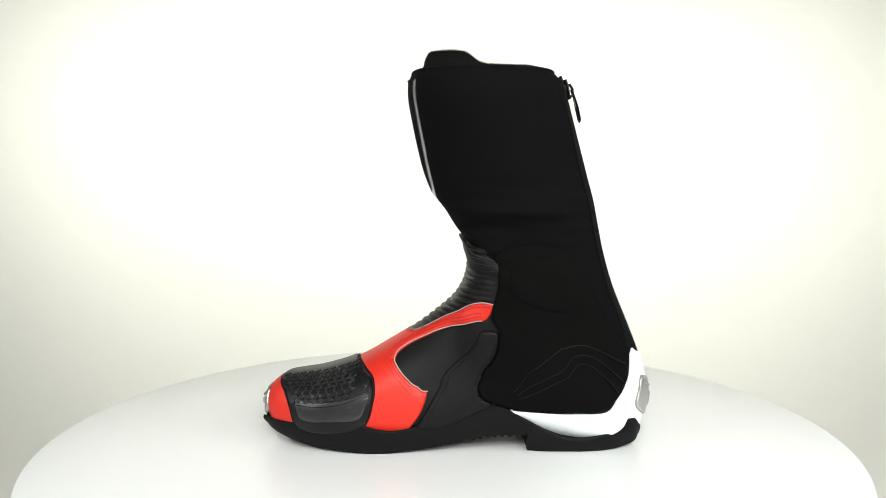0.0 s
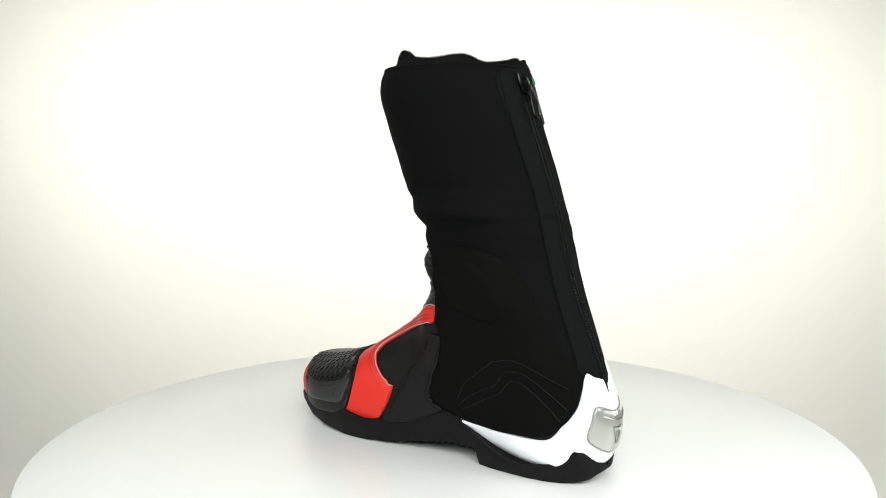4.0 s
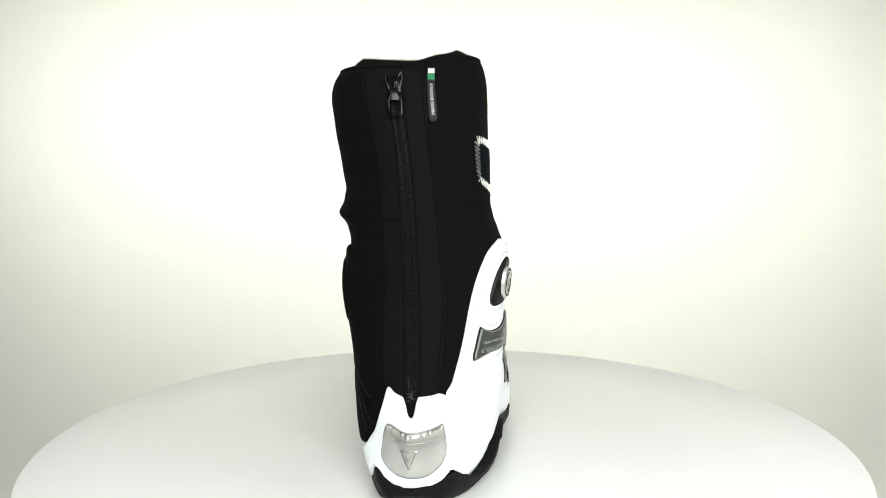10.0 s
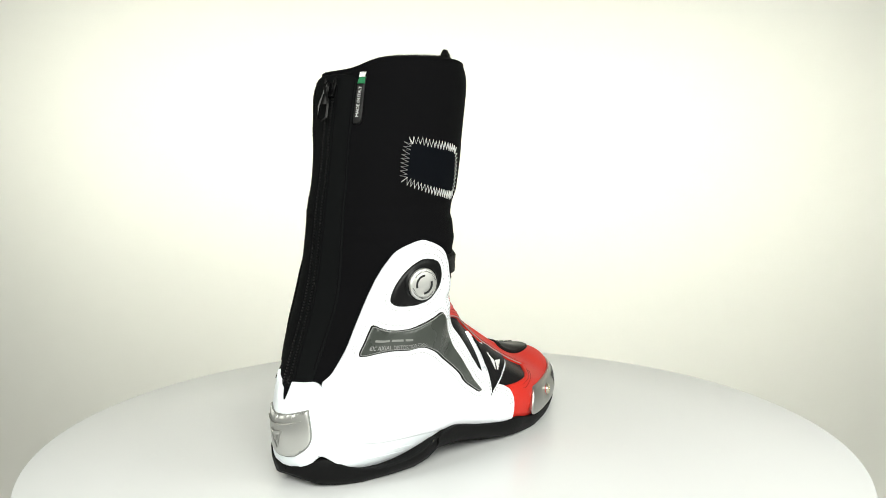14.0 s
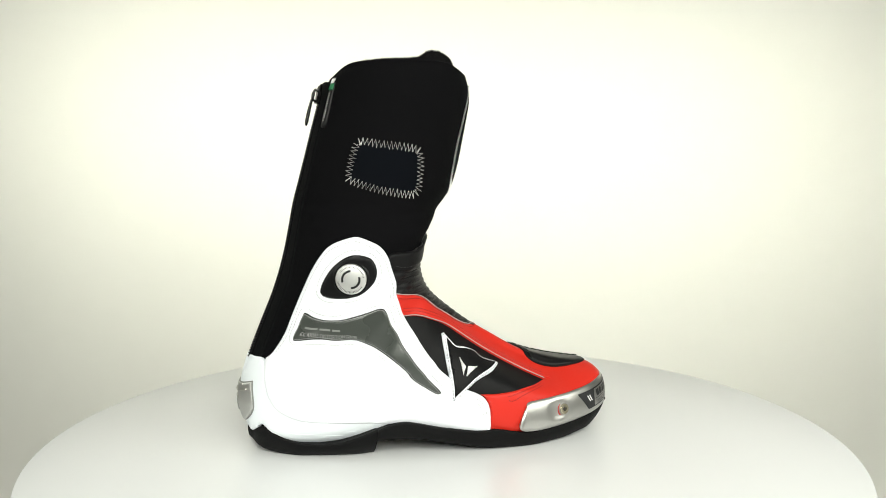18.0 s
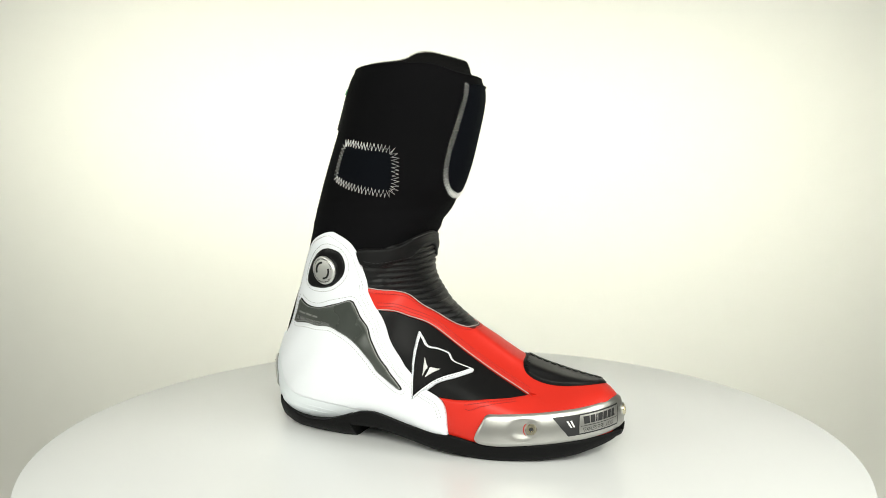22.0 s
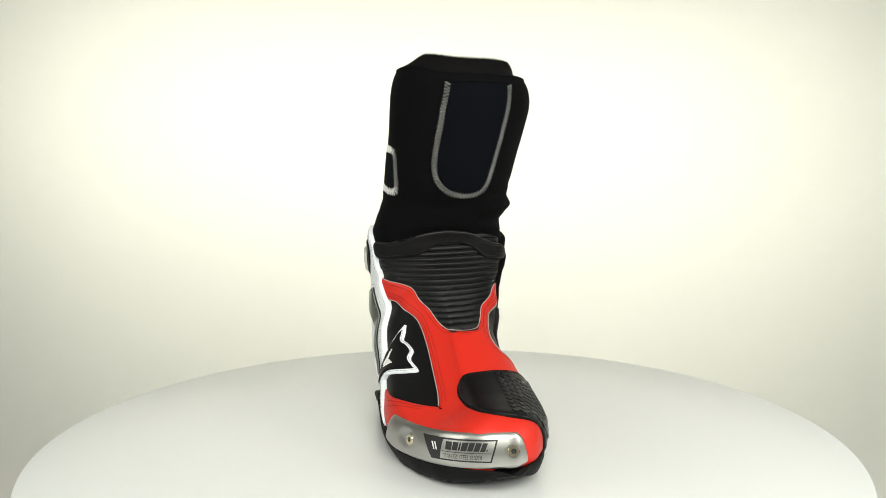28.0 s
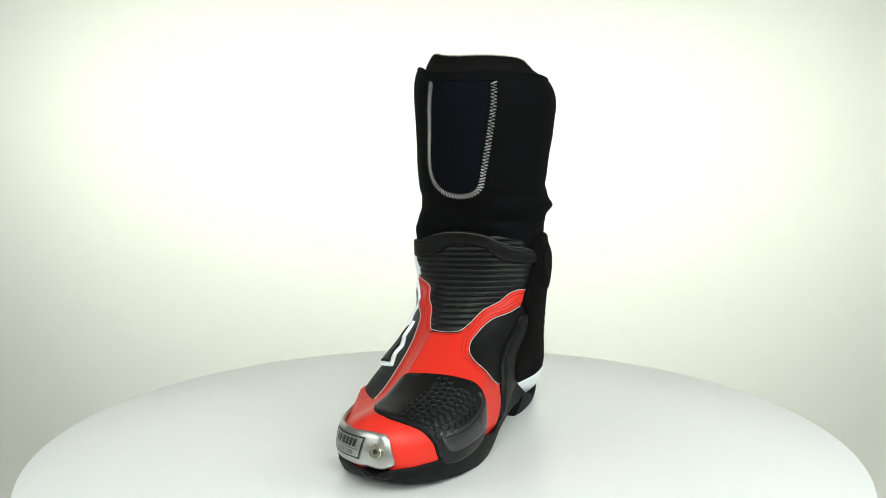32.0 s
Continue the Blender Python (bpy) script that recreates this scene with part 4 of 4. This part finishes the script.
def box(m, sx, sy, sz, bevel=0.0004):
    bm = bmesh.new()
    bmesh.ops.create_cube(bm, size=1, matrix=Matrix.Diagonal((sx, sy, sz, 1)))
    bmesh.ops.bevel(bm, geom=bm.edges[:], offset=bevel, segments=2, affect="EDGES", profile=0.6)
    bm.transform(m)
    return bm


ZM = oriented(24.15, 180, 2.4)
runner = part("zip_runner", box(ZM, 0.011, 0.0085, 0.0036, 0.001), M["zip_gloss"], boot, "glossy black zip runner")
for sgn in (1, -1):
    bm = bmesh.new()
    tube(bm, [ZM @ Vector(p) for p in ((0.006, sgn * 0.0028, 0), (0.0088, sgn * 0.005, 0.0008), (0.0045, sgn * 0.0055, 0.001), (-0.003, sgn * 0.0035, 0.0008))], 0.0011, 6)
    part("runner_wing", bm, M["zip_gloss"], runner)
bm = bmesh.new()
tube(bm, [ZM @ Vector(p) for p in ((0.004, 0, 0.001), (0.005, 0, 0.0038), (0.0015, 0, 0.0048), (-0.003, 0, 0.004), (-0.0042, 0, 0.001))], 0.0012, 8)
part("bridge", bm, M["zip_gloss"], runner)
PM = ZM @ pose(0.001, 0, 0.0040, 0, -1, 0)
bm = bmesh.new()
tube(bm, [PM @ Vector(p) for p in ((0, 0.0016, 0), (-0.006, 0.0018, 0.0008), (-0.0135, 0.0044, 0.001), (-0.0225, 0.0042, 0.0008), (-0.0245, 0, 0.0006), (-0.0225, -0.0042, 0.0008), (-0.0135, -0.0044, 0.001), (-0.006, -0.0018, 0.0008), (0, -0.0016, 0))], 0.0009, 6, True)
part("zip_pull", bm, M["zip_gloss"], runner, "open black zip pull")
part("pull_plate", box(PM @ pose(-0.009, 0, 0.0008), 0.008, 0.0058, 0.0011, 0.0004), M["zip_gloss"], runner)

# maker's tag beside the zip
TAG = "24.88,160.3 24.88,155.8 24.2,155.2 23.3,154.2 23.1,155.5 23.08,158.5 23.2,160 24.2,160.4"
tag = panel("tag", TAG, M["tpu"], 0.4, 2.2, "narrow black tag with white letters", soft=0.7, step=2.0, k=3, bump=lambda u, a, p: -rim_in(u))


def tag_place(x, y):
    return on_last(23.28 + x * 0.98, 157.0 + y * 2.1 - 0.6 * (1 - x), 0.0026 - rim_in(23.28 + x * 0.98))


part("print", lettering("MADE IN ITALY", tag_place), M["label_white"], tag, "white lettering")
panel("flag_white", "24.86,160 24.86,160 24.86,156 24.86,156 24.62,156 24.62,156 24.62,160 24.62,160", M["label_white"], 2.0, 3.6, "white stripe", soft=0.3, step=2.0, parent=tag, k=2, bump=lambda u, a, p: -rim_in(u))
panel("flag_green", "24.61,160.2 24.61,160.2 24.61,155.9 24.61,155.9 24.36,155.7 24.36,155.7 24.36,160.2 24.36,160.2", M["green"], 1.6, 3.2, "green stripe", soft=0.3, step=2.0, parent=tag, k=2, bump=lambda u, a, p: -rim_in(u))
# ---- outsole with a separate heel block, arched between ----
# x; lateral y, medial y; top of the wall lateral, medial; underside (mm)
FOREFOOT = """-142.5 3 -13 19.5 20 16.5 4 4
-141 6.5 -16.5 19.3 20.3 14.8 4 4
-137.5 11 -21.5 19 20.8 12.5 5 5
-130 21.5 -30 18.6 20.8 9.5 6 6
-112 38 -41 17 21.5 5 6 6
-88 47.6 -49.5 15 24 2 6 6
-64 52.4 -54 12.5 25 0.3 6 6
-54 53.5 -54.3 12 21 0 6 6
-40 54 -54.5 14 18.3 0.5 6 6
-28 55.5 -53.7 17.5 20.3 2 6 6"""
ARCH = """-10 53.6 -51.5 17 24.5 3.5 6 6
0 52.2 -50.6 18.5 27.8 5.5 6 6
17 49.5 -49.4 20.8 33 9 5 5
34 47.2 -49 25 37.6 12 5 5
44 45.9 -49 26.8 36.8 12.6 5 5
55 44.8 -49 25 30.2 12.6 5 5
65 43.6 -49.2 21 24.5 12.5 5 5
80 42 -49.6 16 16.5 11 5 5"""
HEEL_RIM = """63 42.6 -49.2 22.4 26 0 20 9
75 41 -49.4 17.5 18.5 0 16 6
89 37 -49.4 12.8 12.3 0 14 5
104 32 -48.8 11 10 0 12 4
119 25.5 -47 11.5 13 0 9 4
131 19 -45 15 19 0.5 10 6
141 12 -42.5 21 25 2 10 9
145 9 -42.5 22.5 26.5 3.5 8 9
149 2 -38.5 18.5 21 6.5 5 6
151.5 -6 -32 15 15.8 9 3 3
153 -17 -23 13.8 13.8 10.5 2 2"""


def table(*texts):
    return np.array([[float(c) for c in r.split()] for text in texts for r in text.splitlines()])


def outsole(rim, x0, x1, n, soft):
    """A sole loft along x: side walls that draw in to a rounded lower edge."""
    bm = bmesh.new()
    rows = []
    for i in range(n + 1):
        x = x0 + (x1 - x0) * (1 - math.cos(math.pi * i / n)) / 2
        yl, ym, tl, tm, b, il, im = [float(np.mean(np.interp([x - soft, x, x + soft], rim[:, 0], rim[:, k]))) for k in range(1, 8)]
        mid = (yl - il + ym + im) / 2
        il, im = min(il, (yl - ym) * 0.4), min(im, (yl - ym) * 0.4)
        loop = [(yl - 3.2, tl - 0.2), (yl - 0.8, tl), (yl, tl - 1.0), (yl - 0.06 * il, tl * 0.6 + b * 0.4), (yl - 0.45 * il, tl * 0.2 + b * 0.8 + 0.5), (yl - 0.75 * il, b + 0.5), (yl - il, b), (mid, b),
                (ym + im, b), (ym + 0.75 * im, b + 0.5), (ym + 0.45 * im, tm * 0.2 + b * 0.8 + 0.5), (ym + 0.06 * im, tm * 0.6 + b * 0.4), (ym, tm - 1.0), (ym + 0.8, tm), (ym + 3.2, tm - 0.2), (mid, min(tl, tm) - 3)]
        rows.append([bm.verts.new((x / 1000, y / 1000, max(z, 0.0) / 1000)) for y, z in loop])
    m = len(rows[0])
    for a, b in zip(rows, rows[1:]):
        for k in range(m):
            bm.faces.new((a[k], b[k], b[(k + 1) % m], a[(k + 1) % m]))
    bm.faces.new(rows[0])
    bm.faces.new(list(reversed(rows[-1])))
    bmesh.ops.recalc_face_normals(bm, faces=bm.faces)
    return bm


FRONT_RIM, BACK_RIM = table(FOREFOOT, ARCH), table(HEEL_RIM)
sole = part("outsole", outsole(FRONT_RIM, -142.5, 63.4, 80, 3.5), M["rubber"], boot, "black rubber outsole with raised toe")
part("heel_block", outsole(BACK_RIM, 63.5, 153, 48, 2.5), M["rubber"], boot, "black rubber heel block")
# small ribs under the medial arch
for k in range(7):
    x = 22 + 5.6 * k
    ym, b = float(np.interp(x, FRONT_RIM[:, 0], FRONT_RIM[:, 2])), float(np.interp(x, FRONT_RIM[:, 0], FRONT_RIM[:, 5]))
    part("arch_rib", box(pose(x / 1000, (ym + 6.5) / 1000, (b + 0.6) / 1000), 0.0026, 0.0040, 0.0034, 0.0007), M["rubber"], sole)


# ---- what moves: the plate and the boot on it turn together ----
def motions():
    turn = [(t, pose(0, 0, 0, 0, 0, -SPEED * t)) for t in range(33)]
    walk(boot, turn)
    walk(turntable, turn)


motions()
